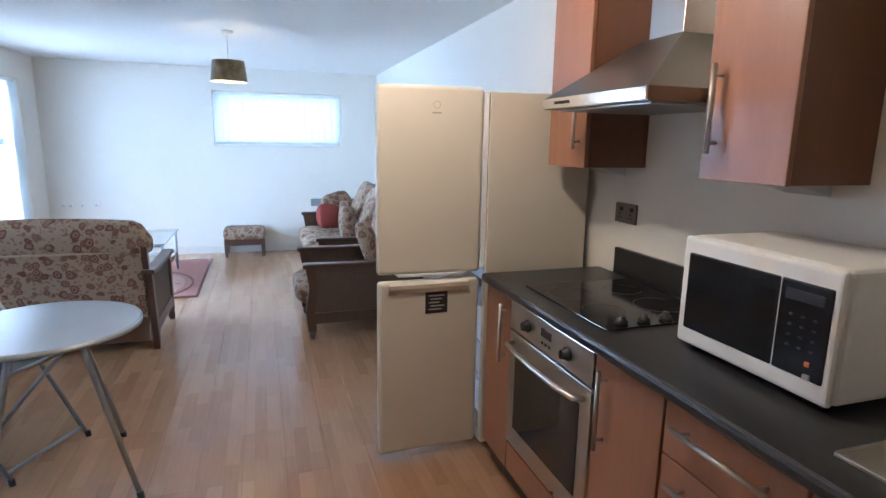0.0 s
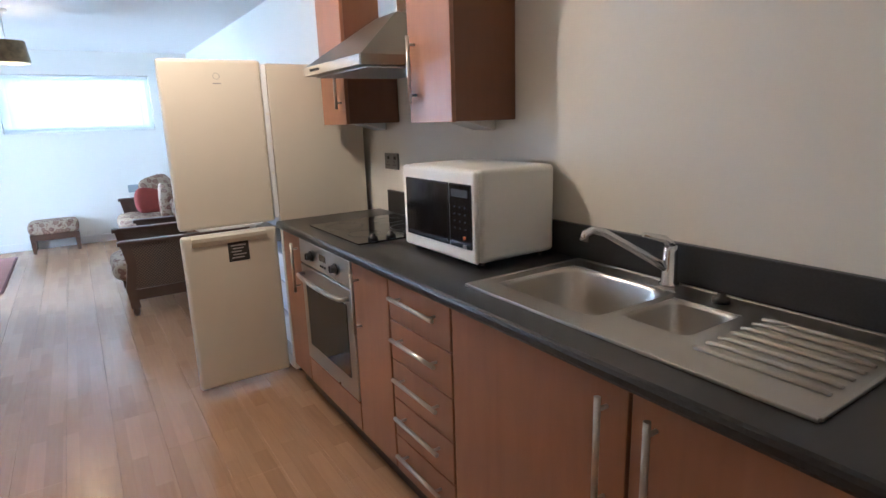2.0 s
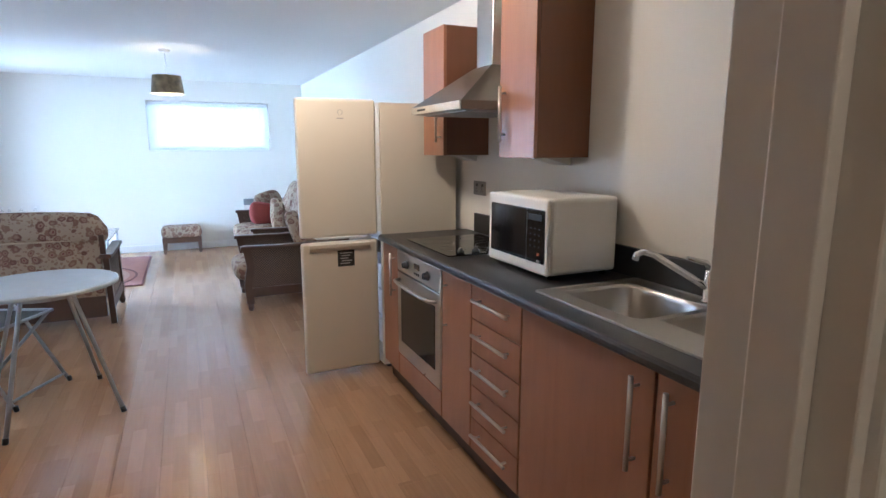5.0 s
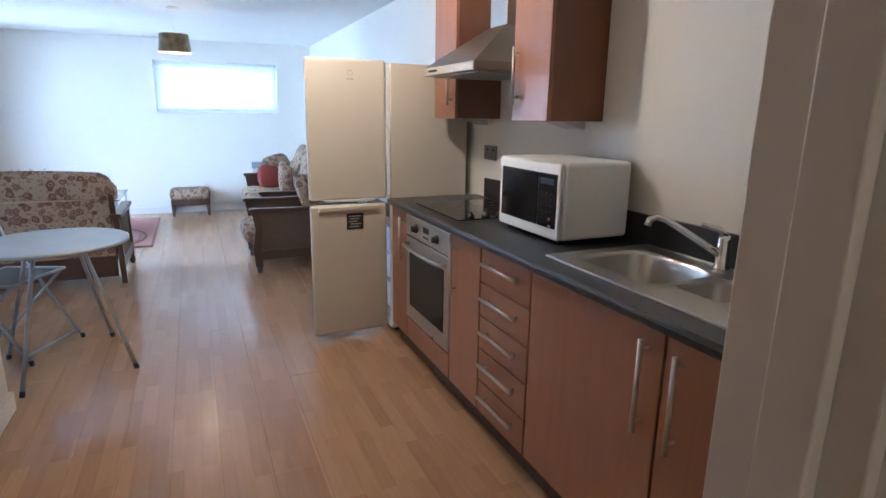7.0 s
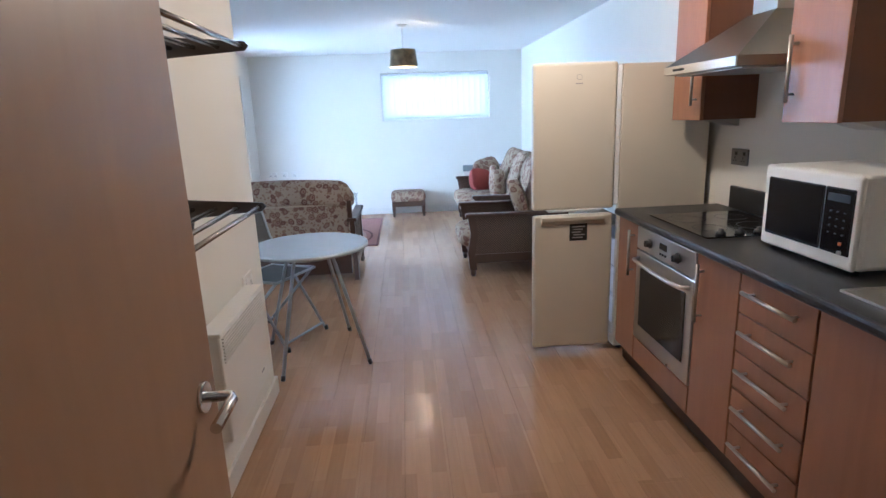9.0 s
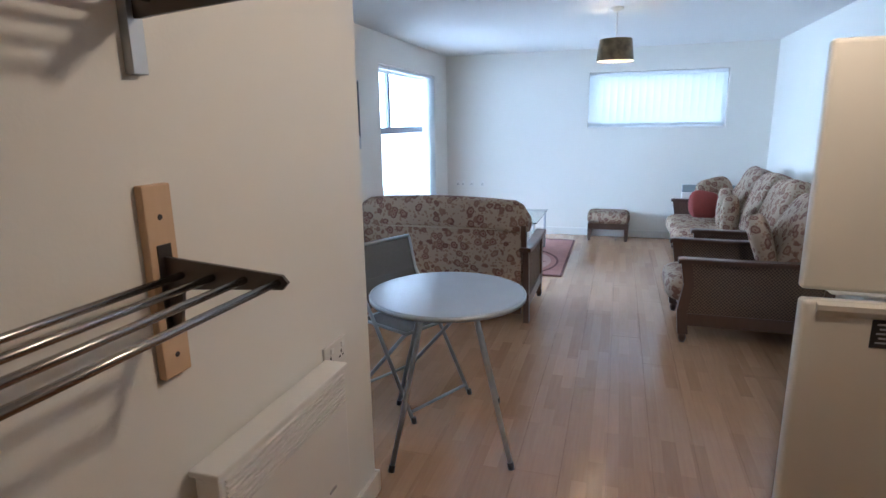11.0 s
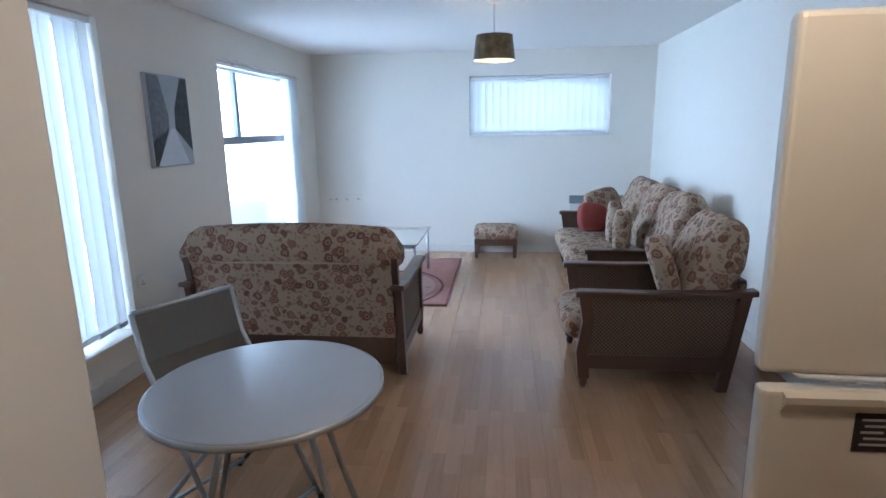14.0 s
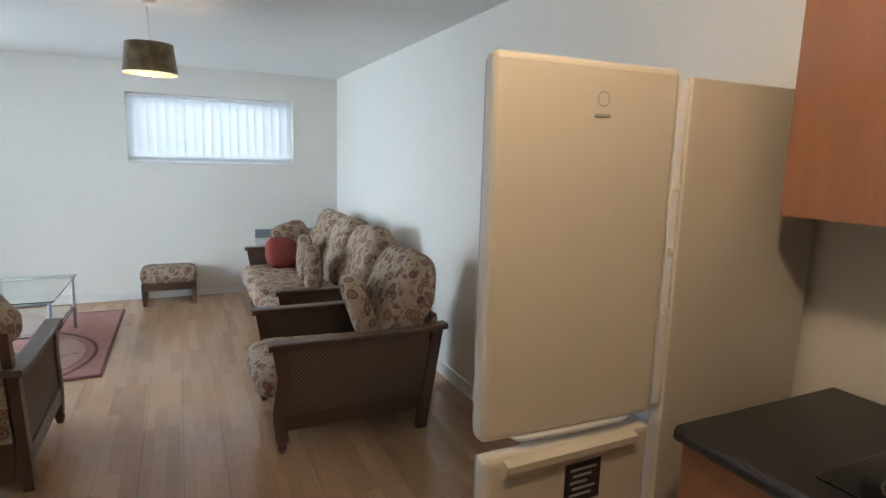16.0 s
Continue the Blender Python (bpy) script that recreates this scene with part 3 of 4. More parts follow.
def plate(x0, x1, y0, y1):
    bx(sheet, x0, x1, y0, y1, ZS - 0.003, ZS)


plate(SX0, b1[0], SY0, SY1)
plate(b1[1], SX1, SY0, SY1)
plate(b1[0], b1[1], b1[3], SY1)
plate(b1[0], b1[1], b2[3], b1[2])
plate(b1[0], b2[0], b2[2], b2[3])
plate(b2[1], b1[1], b2[2], b2[3])
plate(b1[0], b1[1], SY0, b2[2])
part("sink_top", sheet, STEEL, sk)
for x0, x1, y0, y1 in ((SX0 - 0.003, SX0 + 0.006, SY0, SY1), (SX1 - 0.006, SX1 + 0.003, SY0, SY1), (SX0 + 0.006, SX1 - 0.006, SY1 - 0.006, SY1 + 0.003), (SX0 + 0.006, SX1 - 0.006, SY0 - 0.003, SY0 + 0.006)):
    part("rim", B(x0, x1, y0, y1, ZS - 0.0055, ZS + 0.003, 0.002), STEEL, sk)
for nm, (x0, x1, y0, y1), depth in (("main_bowl", b1, 0.16), ("half_bowl", b2, 0.10)):
    cx, cy, sx, sy = (x0 + x1) / 2, (y0 + y1) / 2, (x1 - x0) / 2, (y1 - y0) / 2
    bo = bmesh.new()
    loft(bo, [soft_ring(cx, cy, ZS - 0.0015, sx * 1.05, sy * 1.05, 60), soft_ring(cx, cy, ZS - 0.0015, sx * 0.985, sy * 0.985, 8), soft_ring(cx, cy, ZS - 0.015, sx * 0.96, sy * 0.96, 6), soft_ring(cx, cy, ZS - depth * 0.8, sx * 0.92, sy * 0.92, 5), soft_ring(cx, cy, ZS - depth, sx * 0.80, sy * 0.80, 4), soft_ring(cx, cy, ZS - depth - 0.004, 0.03, 0.03, 2)], True, False, True)
    bowl = part(nm, bo, STEEL, sk)
    part("drain", loft(bmesh.new(), [disc_ring(cx, cy, ZS - depth - 0.003 + d, r, 24) for d, r in ((0, 0.04), (0.004, 0.038), (0.002, 0.02))], True, False, True), CHROME, bowl)
for i in range(7):
    x = 1.20 + 0.045 * i
    part("drainer_ridge", tube(bmesh.new(), [(x, 0.17, ZS), (x, 0.15, ZS + 0.004), (x, -0.07, ZS + 0.004), (x, -0.085, ZS)], 0.006, 8), STEEL, sk)
tagged(part("sink_plug", loft(bmesh.new(), [disc_ring(1.515, 0.30, ZS + d, r, 20) for d, r in ((0.0, 0.022), (0.012, 0.022), (0.016, 0.012), (0.026, 0.010))], True, True, True), BLACKPL), "black rubber sink plug on the drainer", "plug")
tp = thing("mixer_tap", 1.545, 0.475, ZS, -24, "chrome single-lever mixer tap over the sink", "tap")
part("tap_body", loft(bmesh.new(), [disc_ring(0, 0, z, r, 24) for z, r in ((0, 0.028), (0.006, 0.028), (0.010, 0.022), (0.10, 0.020), (0.115, 0.017), (0.118, 0.005))], True, True, True), CHROME, tp)
part("spout", T([(0, 0, 0.045), (-0.05, 0, 0.075), (-0.20, 0, 0.165), (-0.235, 0, 0.175), (-0.255, 0, 0.165), (-0.26, 0, 0.145)], [0.014, 0.012, 0.011, 0.0115, 0.012, 0.012], 14), CHROME, tp)
part("lever", T([(0.0, 0, 0.11), (-0.02, 0, 0.135), (-0.085, 0, 0.152)], [0.016, 0.011, 0.007], 12), CHROME, tp)

# hob
hb = thing("ceramic_hob", 0, 0, 0, 0, "black glass ceramic hob set in the worktop", "hob")
part("hob_glass", B(1.085, 1.555, 1.575, 2.135, 0.911, 0.917, 0.002), BLACKGL, hb)
RINGM = mat("hob_ring_grey", (0.035, 0.035, 0.038), 0.3)
for x, y, r in ((1.20, 1.98, 0.09), (1.43, 1.98, 0.075), (1.20, 1.76, 0.075), (1.43, 1.76, 0.09)):
    part("heat_zone", loft(bmesh.new(), [disc_ring(x, y, 0.9174, r, 40), disc_ring(x, y, 0.9176, r - 0.004, 40)], True), RINGM, hb)
for i in range(4):
    part("knob", loft(bmesh.new(), [disc_ring(1.17 + 0.085 * i, 1.615, 0.917 + d, r, 20) for d, r in ((0, 0.021), (0.012, 0.020), (0.016, 0.012), (0.026, 0.010))], True, True, True), BLACKPL, hb, "black hob knob")

# hood
hd = thing("cooker_hood", 0, 0, 0, 0, "stainless steel chimney cooker hood on the wall", "cooker hood")


def rect(x0, x1, y0, y1, z):
    return [(x0, y0, z), (x1, y0, z), (x1, y1, z), (x0, y1, z)]


part("canopy", loft(bmesh.new(), [rect(1.12, 1.60, 1.515, 2.115, 1.605), rect(1.12, 1.60, 1.515, 2.115, 1.645), rect(1.39, 1.60, 1.72, 1.91, 1.84)], False, True, True), HOODM, hd)
part("chimney", B(1.40, 1.605, 1.73, 1.90, 1.838, H - 0.002, 0.003), STEEL, hd)
lip = part("front_lip", B(1.112, 1.121, 1.515, 2.115, 1.606, 1.644, 0.002), CHROME, hd)
for i in range(4):
    part("button", B(1.106, 1.113, 1.93 + 0.025 * i, 1.943 + 0.025 * i, 1.62, 1.63, 0.001), BLACKPL, lip)
part("grease_filter", B(1.16, 1.57, 1.55, 2.08, 1.598, 1.604, 0.001), GREYMET, hd)

# wall cabinets
XU = 1.315
for y0, y1, hy, lab in ((2.13, 2.425, 2.175, "tall cherry wall cabinet beside the fridge"), (1.215, 1.505, 1.455, "tall cherry wall cabinet above the microwave")):
    u = thing("wall_cabinet", 0, 0, 0, 0, lab, "cabinet", "wall cabinets")
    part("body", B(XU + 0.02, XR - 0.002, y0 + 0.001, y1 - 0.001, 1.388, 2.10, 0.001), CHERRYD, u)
    d = part("door", B(XU, XU + 0.019, y0, y1, 1.386, 2.10, 0.003), CHERRY, u)
    handle(d, (XU - 0.03, hy, 1.46), (XU - 0.03, hy, 1.705), (0.032, 0, 0))
    l = thing("cabinet_light", 0, 0, 0, 0, "triangular steel light under the wall cabinet", "lamp", "under-cabinet lights")
    my = (y0 + y1) / 2
    part("housing", loft(bmesh.new(), [[(1.43, my - 0.07, 1.387), (1.57, my - 0.07, 1.387), (1.57, my - 0.07, 1.35)], [(1.43, my + 0.07, 1.387), (1.57, my + 0.07, 1.387), (1.57, my + 0.07, 1.35)]], False, True, True), STEEL, l)

# microwave
mw = thing("microwave_oven", 0, 0, 0, 0, "white microwave oven with black glass front on the worktop", "microwave")
X0, Y0, Y1, Z0, Z1 = 1.225, 0.965, 1.435, 0.925, 1.235
part("body", B(X0 + 0.02, 1.575, Y0, Y1, Z0, Z1, 0.018, 3), WHITEPL, mw)
fr = bmesh.new()
bx(fr, X0, X0 + 0.022, Y0 + 0.001, Y1 - 0.001, Z0 + 0.001, Z1 - 0.001, 0.012, 3)
fr = part("front_frame", fr, WHITEPL, mw)
part("door_glass", B(X0 - 0.004, X0 + 0.006, Y0 + 0.149, Y1 - 0.028, Z0 + 0.047, Z1 - 0.045, 0.006), BLACKGL, fr, "dark microwave door window")
cp = part("control_panel", B(X0 - 0.004, X0 + 0.006, Y0 + 0.018, Y0 + 0.147, Z0 + 0.047, Z1 - 0.045, 0.006), BLACKGL, fr)
part("display", B(X0 - 0.006, X0, Y0 + 0.035, Y0 + 0.13, Z1 - 0.09, Z1 - 0.065, 0.001), BLACKPL, cp)
for i in range(4):
    for j in range(3):
        part("button", B(X0 - 0.007, X0, Y0 + 0.046 + 0.03 * j, Y0 + 0.055 + 0.03 * j, Z0 + 0.112 + 0.024 * i, Z0 + 0.117 + 0.024 * i, 0.001), BTN, cp)
part("start_button", B(X0 - 0.009, X0, Y0 + 0.05, Y0 + 0.061, Z0 + 0.08, Z0 + 0.091, 0.002), LED, cp, "small orange button")
part("stop_button", B(X0 - 0.009, X0, Y0 + 0.045, Y0 + 0.062, Z0 + 0.05, Z0 + 0.062, 0.002), INK, cp)
for x in (1.27, 1.53):
    for y in (1.0, 1.40):
        part("foot", loft(bmesh.new(), [disc_ring(x, y, z, 0.014, 12) for z in (0.91, 0.927)], True, True, True), BLACKPL, mw)

# sockets and switches


def socket(label, place, turn, w=0.146, material=GLOSS, group=""):
    s = thing("wall_socket", *place, turn, label, "socket", group)
    part("plate", B(-w / 2, w / 2, -0.010, 0, -0.043, 0.043, 0.003), material, s)
    for sx in ((-0.036, 0.036) if w > 0.1 else (0,)):
        part("switch", B(sx - 0.012 + 0.012, sx + 0.012 + 0.006, -0.014, -0.009, 0.010, 0.028, 0.001), BLACKPL if material is SOCKM else WHITEPL, s)
        for dx, dz, vw, vh in ((0, -0.004, 0.003, 0.006), (-0.011, -0.020, 0.005, 0.003), (0.011, -0.020, 0.005, 0.003)):
            part("pin_hole", B(sx + dx - vw, sx + dx + vw, -0.0112, -0.009, dz - vh, dz + vh), BLACKPL, s)
    return s


socket("brushed steel double socket above the worktop", (XR, 2.23, 1.185), -90, material=SOCKM)
socket("white double socket beside the panel heater", (XK, 1.945, 0.725), 90)
socket("white single socket on the window wall", (XL, 4.36, 0.57), 90, 0.086)
for i, x in enumerate((-2.14, -1.98, -1.83)):
    socket("white socket plate on the end wall", (x, YF, 0.66), 0, 0.086 if i else 0.12, group="end wall sockets")

# fridge freezer with both doors open
fz = thing("fridge_freezer", 0, 0, 0, 0, "cream-white fridge freezer with both doors standing open", "fridge")
FX, FY0, FY1 = 1.055, 2.49, 3.06
for y0, y1 in ((FY0, FY0 + 0.04), (FY1 - 0.04, FY1)):
    part("side_panel", B(FX, 1.57, y0, y1, 0.03, 1.70, 0.004), FRIDGE, fz)
part("back_panel", B(1.535, 1.57, FY0 + 0.04, FY1 - 0.04, 0.03, 1.70), LINER, fz)
for nm, z0, z1 in (("base_panel", 0.03, 0.09), ("divider", 0.85, 0.91), ("top_panel", 1.65, 1.70)):
    part(nm, B(FX, 1.535, FY0 + 0.04, FY1 - 0.04, z0, z1), LINER if nm == "divider" else FRIDGE, fz)
for z in (0.30, 0.50, 0.68):
    part("freezer_drawer", B(FX + 0.03, 1.53, FY0 + 0.045, FY1 - 0.045, z - 0.17, z, 0.01), LINER, fz, "pale plastic freezer drawer")
for z in (1.02, 1.22, 1.42):
    part("shelf", B(FX + 0.03, 1.53, FY0 + 0.042, FY1 - 0.042, z, z + 0.006), GLASS, fz)
for z0, z1, nm, turn in ((0.895, 1.715, "fridge_door", -2.0), (0.045, 0.868, "freezer_door", 1.0)):
    dr = new(nm)
    dr.parent = fz
    dr.matrix_local = pose(1.028, 2.495, 0, 0, 0, turn)
    sh = bmesh.new()
    bx(sh, -0.475, 0, 0, 0.05, z0, z1, 0.016, 3)
    me = mesh_of(sh, nm, FRIDGE)
    dr_mesh = new(nm + "_panel", me)
    dr_mesh.parent = dr
    part("liner", B(-0.445, -0.035, 0.05, 0.09, z0 + 0.05, z1 - 0.05, 0.012), LINER, dr)
    part("seal", B(-0.467, -0.008, 0.050, 0.062, z0 + 0.012, z1 - 0.012, 0.004), RUBBER, dr)
    if z0 > 0.5:
        for z in (z0 + 0.08, z0 + 0.34, z0 + 0.58):
            part("door_shelf", B(-0.415, -0.065, 0.09, 0.15, z, z + 0.07, 0.006), LINER, dr)
        part("badge", B(-0.235, -0.195, -0.002, 0.001, z1 - 0.117, z1 - 0.111), INK, dr)
        part("badge", loft(bmesh.new(), [[(-0.215 + r * math.cos(a), -0.0015, z1 - 0.08 + r * math.sin(a)) for a in [2 * math.pi * k / 24 for k in range(24)]] for r in (0.016, 0.0135)], True), INK, dr)
        part("grip_recess", loft(bmesh.new(), [soft_ring(-0.23, 0.012, z0 + 0.002, 0.17, 0.02, 3, 30), soft_ring(-0.23, 0.012, z0 - 0.012, 0.15, 0.012, 3, 30)], True, True, True), LINER, dr)
        for z in (z0 + 0.25, z0 + 0.40, z0 + 0.55):
            part("shelf_clip", B(0.006, 0.022, -0.002, 0.01, z, z + 0.012), WHITEPL, dr)
        part("edge_trim", B(0.001, 0.024, 0.004, 0.046, z0 + 0.02, z1 - 0.02, 0.001), LINER, dr)
    else:
        part("grip", loft(bmesh.new(), [[(x, y, z) for y, z in ((-0.001, z1 - 0.055), (-0.018, z1 - 0.03), (-0.02, z1 - 0.012), (0.0, z1 - 0.004))] for x in (-0.43, -0.06)], False, True, True), FRIDGE, dr, "moulded door grip")
        st = part("energy_label", B(-0.26, -0.155, -0.002, 0.001, z1 - 0.155, z1 - 0.055), BLACKPL, dr, "black sticker with grey print")
        for i in range(5):
            part("print_bar", B(-0.245 + 0.008 * (i % 2), -0.170 - 0.012 * (i % 3), -0.003, 0.0, z1 - 0.075 - 0.016 * i, z1 - 0.069 - 0.016 * i), INK, dr)
for y in (FY0 + 0.05, FY1 - 0.05):
    for x in (FX + 0.05, 1.53):
        part("foot", loft(bmesh.new(), [disc_ring(x, y, z, 0.018, 12) for z in (0, 0.031)], True, True, True), BLACKPL, fz)

# ceiling lights of the kitchen and the hall
kl = thing("ceiling_light", 0.45, 1.9, H, 0, "white round flush ceiling light", "lamp", "ceiling lights")
part("base", loft(bmesh.new(), [disc_ring(0, 0, z, r, 32) for z, r in ((0, 0.07), (-0.02, 0.07), (-0.025, 0.05))], True, True, True), WHITEPL, kl)
part("lamp_holder", loft(bmesh.new(), [disc_ring(0, 0, z, r, 20) for z, r in ((-0.025, 0.02), (-0.055, 0.018))], True, True, True), WHITEPL, kl)

copy_thing(kl, pose(0.35, -1.35, H))

# ---- racks and heater on the partition ----


def rack(name_label, z, planks):
    r = thing("wall_rack", 0, 0, 0, 0, name_label, "rack", "wall racks")
    x0, x1 = XK + 0.03, -0.66
    low = 0.12 if planks else 0.032
    for y in (0.56, 1.262):
        br = bmesh.new()
        loft(br, [[(x0 - 0.01, yy, z + 0.035), (x0 - 0.01, yy, z - low), (x0 + 0.012, yy, z - low), (x0 + 0.03, yy, z - 0.03), (x1, yy, z - 0.014), (x1 + 0.012, yy, z), (x1, yy, z + 0.014)] for yy in (y - 0.004, y + 0.004)], False, True, True)
        part("bracket", br, DKMET, r)
        part("wall_plate", B(XK + (0.02 if planks else 0.0), x0 - 0.008, y - 0.018, y + 0.018, z - 0.13, z + 0.06, 0.002), GREYMET if not planks else DKMET, r)
    for i in range(4):
        x = x0 + 0.03 + (x1 - x0 - 0.04) * i / 3
        part("rail", T([(x, 0.555, z), (x, 1.267, z)], 0.0075, 10), RAILM, r)
    return r


for y in (0.56, 1.262):
    p = thing("batten", 0, 0, 0, 0, "upright pine batten screwed to the wall", "batten", "pine battens")
    part("board", B(XK, XK + 0.02, y - 0.036, y + 0.036, 0.965, 1.365, 0.003), PINE, p)
    for z in (1.01, 1.30):
        part("screw", loft(bmesh.new(), [[(XK + 0.02 + d, y + r * math.cos(a), z + r * math.sin(a)) for a in [2 * math.pi * k / 12 for k in range(12)]] for d, r in ((0, 0.006), (0.002, 0.005))], True, False, True), DKMET, p)
rack("steel-railed wall rack with dark brackets on pine battens", 1.185, True)
rack("steel-railed wall rack fixed high on the wall", 1.70, False)

ht = thing("panel_heater", 0, 0, 0, 0, "cream electric panel heater on the wall", "heater")
part("body", B(XK + 0.02, XK + 0.085, 1.262, 1.862, 0.30, 0.72, 0.008), GLOSS, ht)
part("back_bracket", B(XK, XK + 0.02, 1.34, 1.79, 0.36, 0.66), GREYMET, ht)
part("top_cap", B(XK + 0.012, XK + 0.092, 1.255, 1.869, 0.72, 0.737, 0.004), GLOSS, ht)
for i in range(8):
    part("grille_slat", B(XK + 0.085, XK + 0.093, 1.282, 1.842, 0.612 + 0.013 * i, 0.618 + 0.013 * i), GLOSS, ht)
part("badge", B(XK + 0.085, XK + 0.0875, 1.72, 1.76, 0.36, 0.37), INK, ht)

h2 = thing("panel_heater", 0, 0, 0, 0, "white panel heater with grey top on the end wall", "heater")
part("body", B(0.70, 1.34, YF - 0.08, YF - 0.015, 0.22, 0.60, 0.008), GLOSS, h2)
part("top_grille", B(0.70, 1.34, YF - 0.085, YF - 0.012, 0.60, 0.69, 0.006), mat("grey_grille", (0.25, 0.28, 0.29), 0.5), h2, "grey slotted heater top")
part("bracket", B(0.8, 1.24, YF - 0.015, YF, 0.3, 0.55), GREYMET, h2)

# ---- dining corner ----
tb = thing("round_table", -0.785, 2.73, 0, 0, "round grey bistro table with splayed metal legs", "table")
part("tabletop", loft(bmesh.new(), [disc_ring(0, 0, z, r, 64) for z, r in ((0.700, 0.347), (0.702, 0.354), (0.714, 0.355), (0.719, 0.352), (0.720, 0.345))], True, True, True), TABLETOP, tb)
part("rim", loft(bmesh.new(), [disc_ring(0, 0, z, r, 64) for z, r in ((0.6985, 0.353), (0.6985, 0.358), (0.717, 0.358), (0.717, 0.354))], True), GREYMET, tb)
part("ring", tube(bmesh.new(), [p for p in disc_ring(0, 0, 0.655, 0.17, 32)] + [(0.17, 0, 0.655)], 0.008, 8), GREYMET, tb)
part("under_plate", loft(bmesh.new(), [disc_ring(0, 0, z, 0.19, 40) for z in (0.690, 0.699)], True, True, True), GREYMET, tb)
for a in (-31, -113, 150, 66):
    c, s = math.cos(radians(a)), math.sin(radians(a))
    lg = part("leg", T([(0.15 * c, 0.15 * s, 0.695), (0.175 * c, 0.175 * s, 0.655), (0.395 * c, 0.395 * s, 0.012)], 0.011, 10), GREYMET, tb)
    part("rubber_foot", T([(0.390 * c, 0.390 * s, 0.03), (0.398 * c, 0.398 * s, 0.0)], 0.014, 10), BLACKPL, lg)


def folding_chair(x, y, turn):
    c = thing("folding_chair", x, y, 0, turn, "grey metal folding chair with mesh back and seat", "chair")
    for sx in (-0.21, 0.21):
        part("back_leg", T([(sx, 0.24, 0.012), (sx, -0.02, 0.44), (sx, -0.17, 0.66), (sx, -0.22, 0.84)], 0.010, 10), GREYMET, c)
        part("front_leg", T([(sx * 0.9, -0.24, 0.012), (sx * 0.9, 0.18, 0.45)], 0.010, 10), GREYMET, c)
        part("rubber_foot", T([(sx, 0.245, 0.03), (sx, 0.25, 0.0)], 0.013, 8), BLACKPL, c)
        part("rubber_foot", T([(sx * 0.9, -0.235, 0.03), (sx * 0.9, -0.245, 0.0)], 0.013, 8), BLACKPL, c)
    for p in ((0.24, 0.05), (-0.215, 0.05)):
        part("crossbar", T([(-0.2, p[0] * 0.93, p[1]), (0.2, p[0] * 0.93, p[1])], 0.008, 8), GREYMET, c)
    part("top_bar", T([(-0.21, -0.22, 0.84), (0.21, -0.22, 0.84)], 0.010, 10), GREYMET, c)
    part("seat_frame", tube(bmesh.new(), [(-0.2, -0.17, 0.45), (0.2, -0.17, 0.45), (0.2, 0.2, 0.46), (-0.2, 0.2, 0.46), (-0.2, -0.17, 0.45)], 0.010, 8), GREYMET, c)
    part("seat", B(-0.195, 0.195, -0.165, 0.195, 0.447, 0.453), MESHCLOTH, c)
    part("backrest", loft(bmesh.new(), [[(-0.205, yy - 0.002, z), (0.205, yy - 0.002, z), (0.205, yy + 0.002, z), (-0.205, yy + 0.002, z)] for yy, z in ((-0.135, 0.60), (-0.17, 0.66), (-0.218, 0.835))], False, True, True), MESHCLOTH, c)
    return c


folding_chair(-1.11, 3.07, -117)

# ---- lounge ----


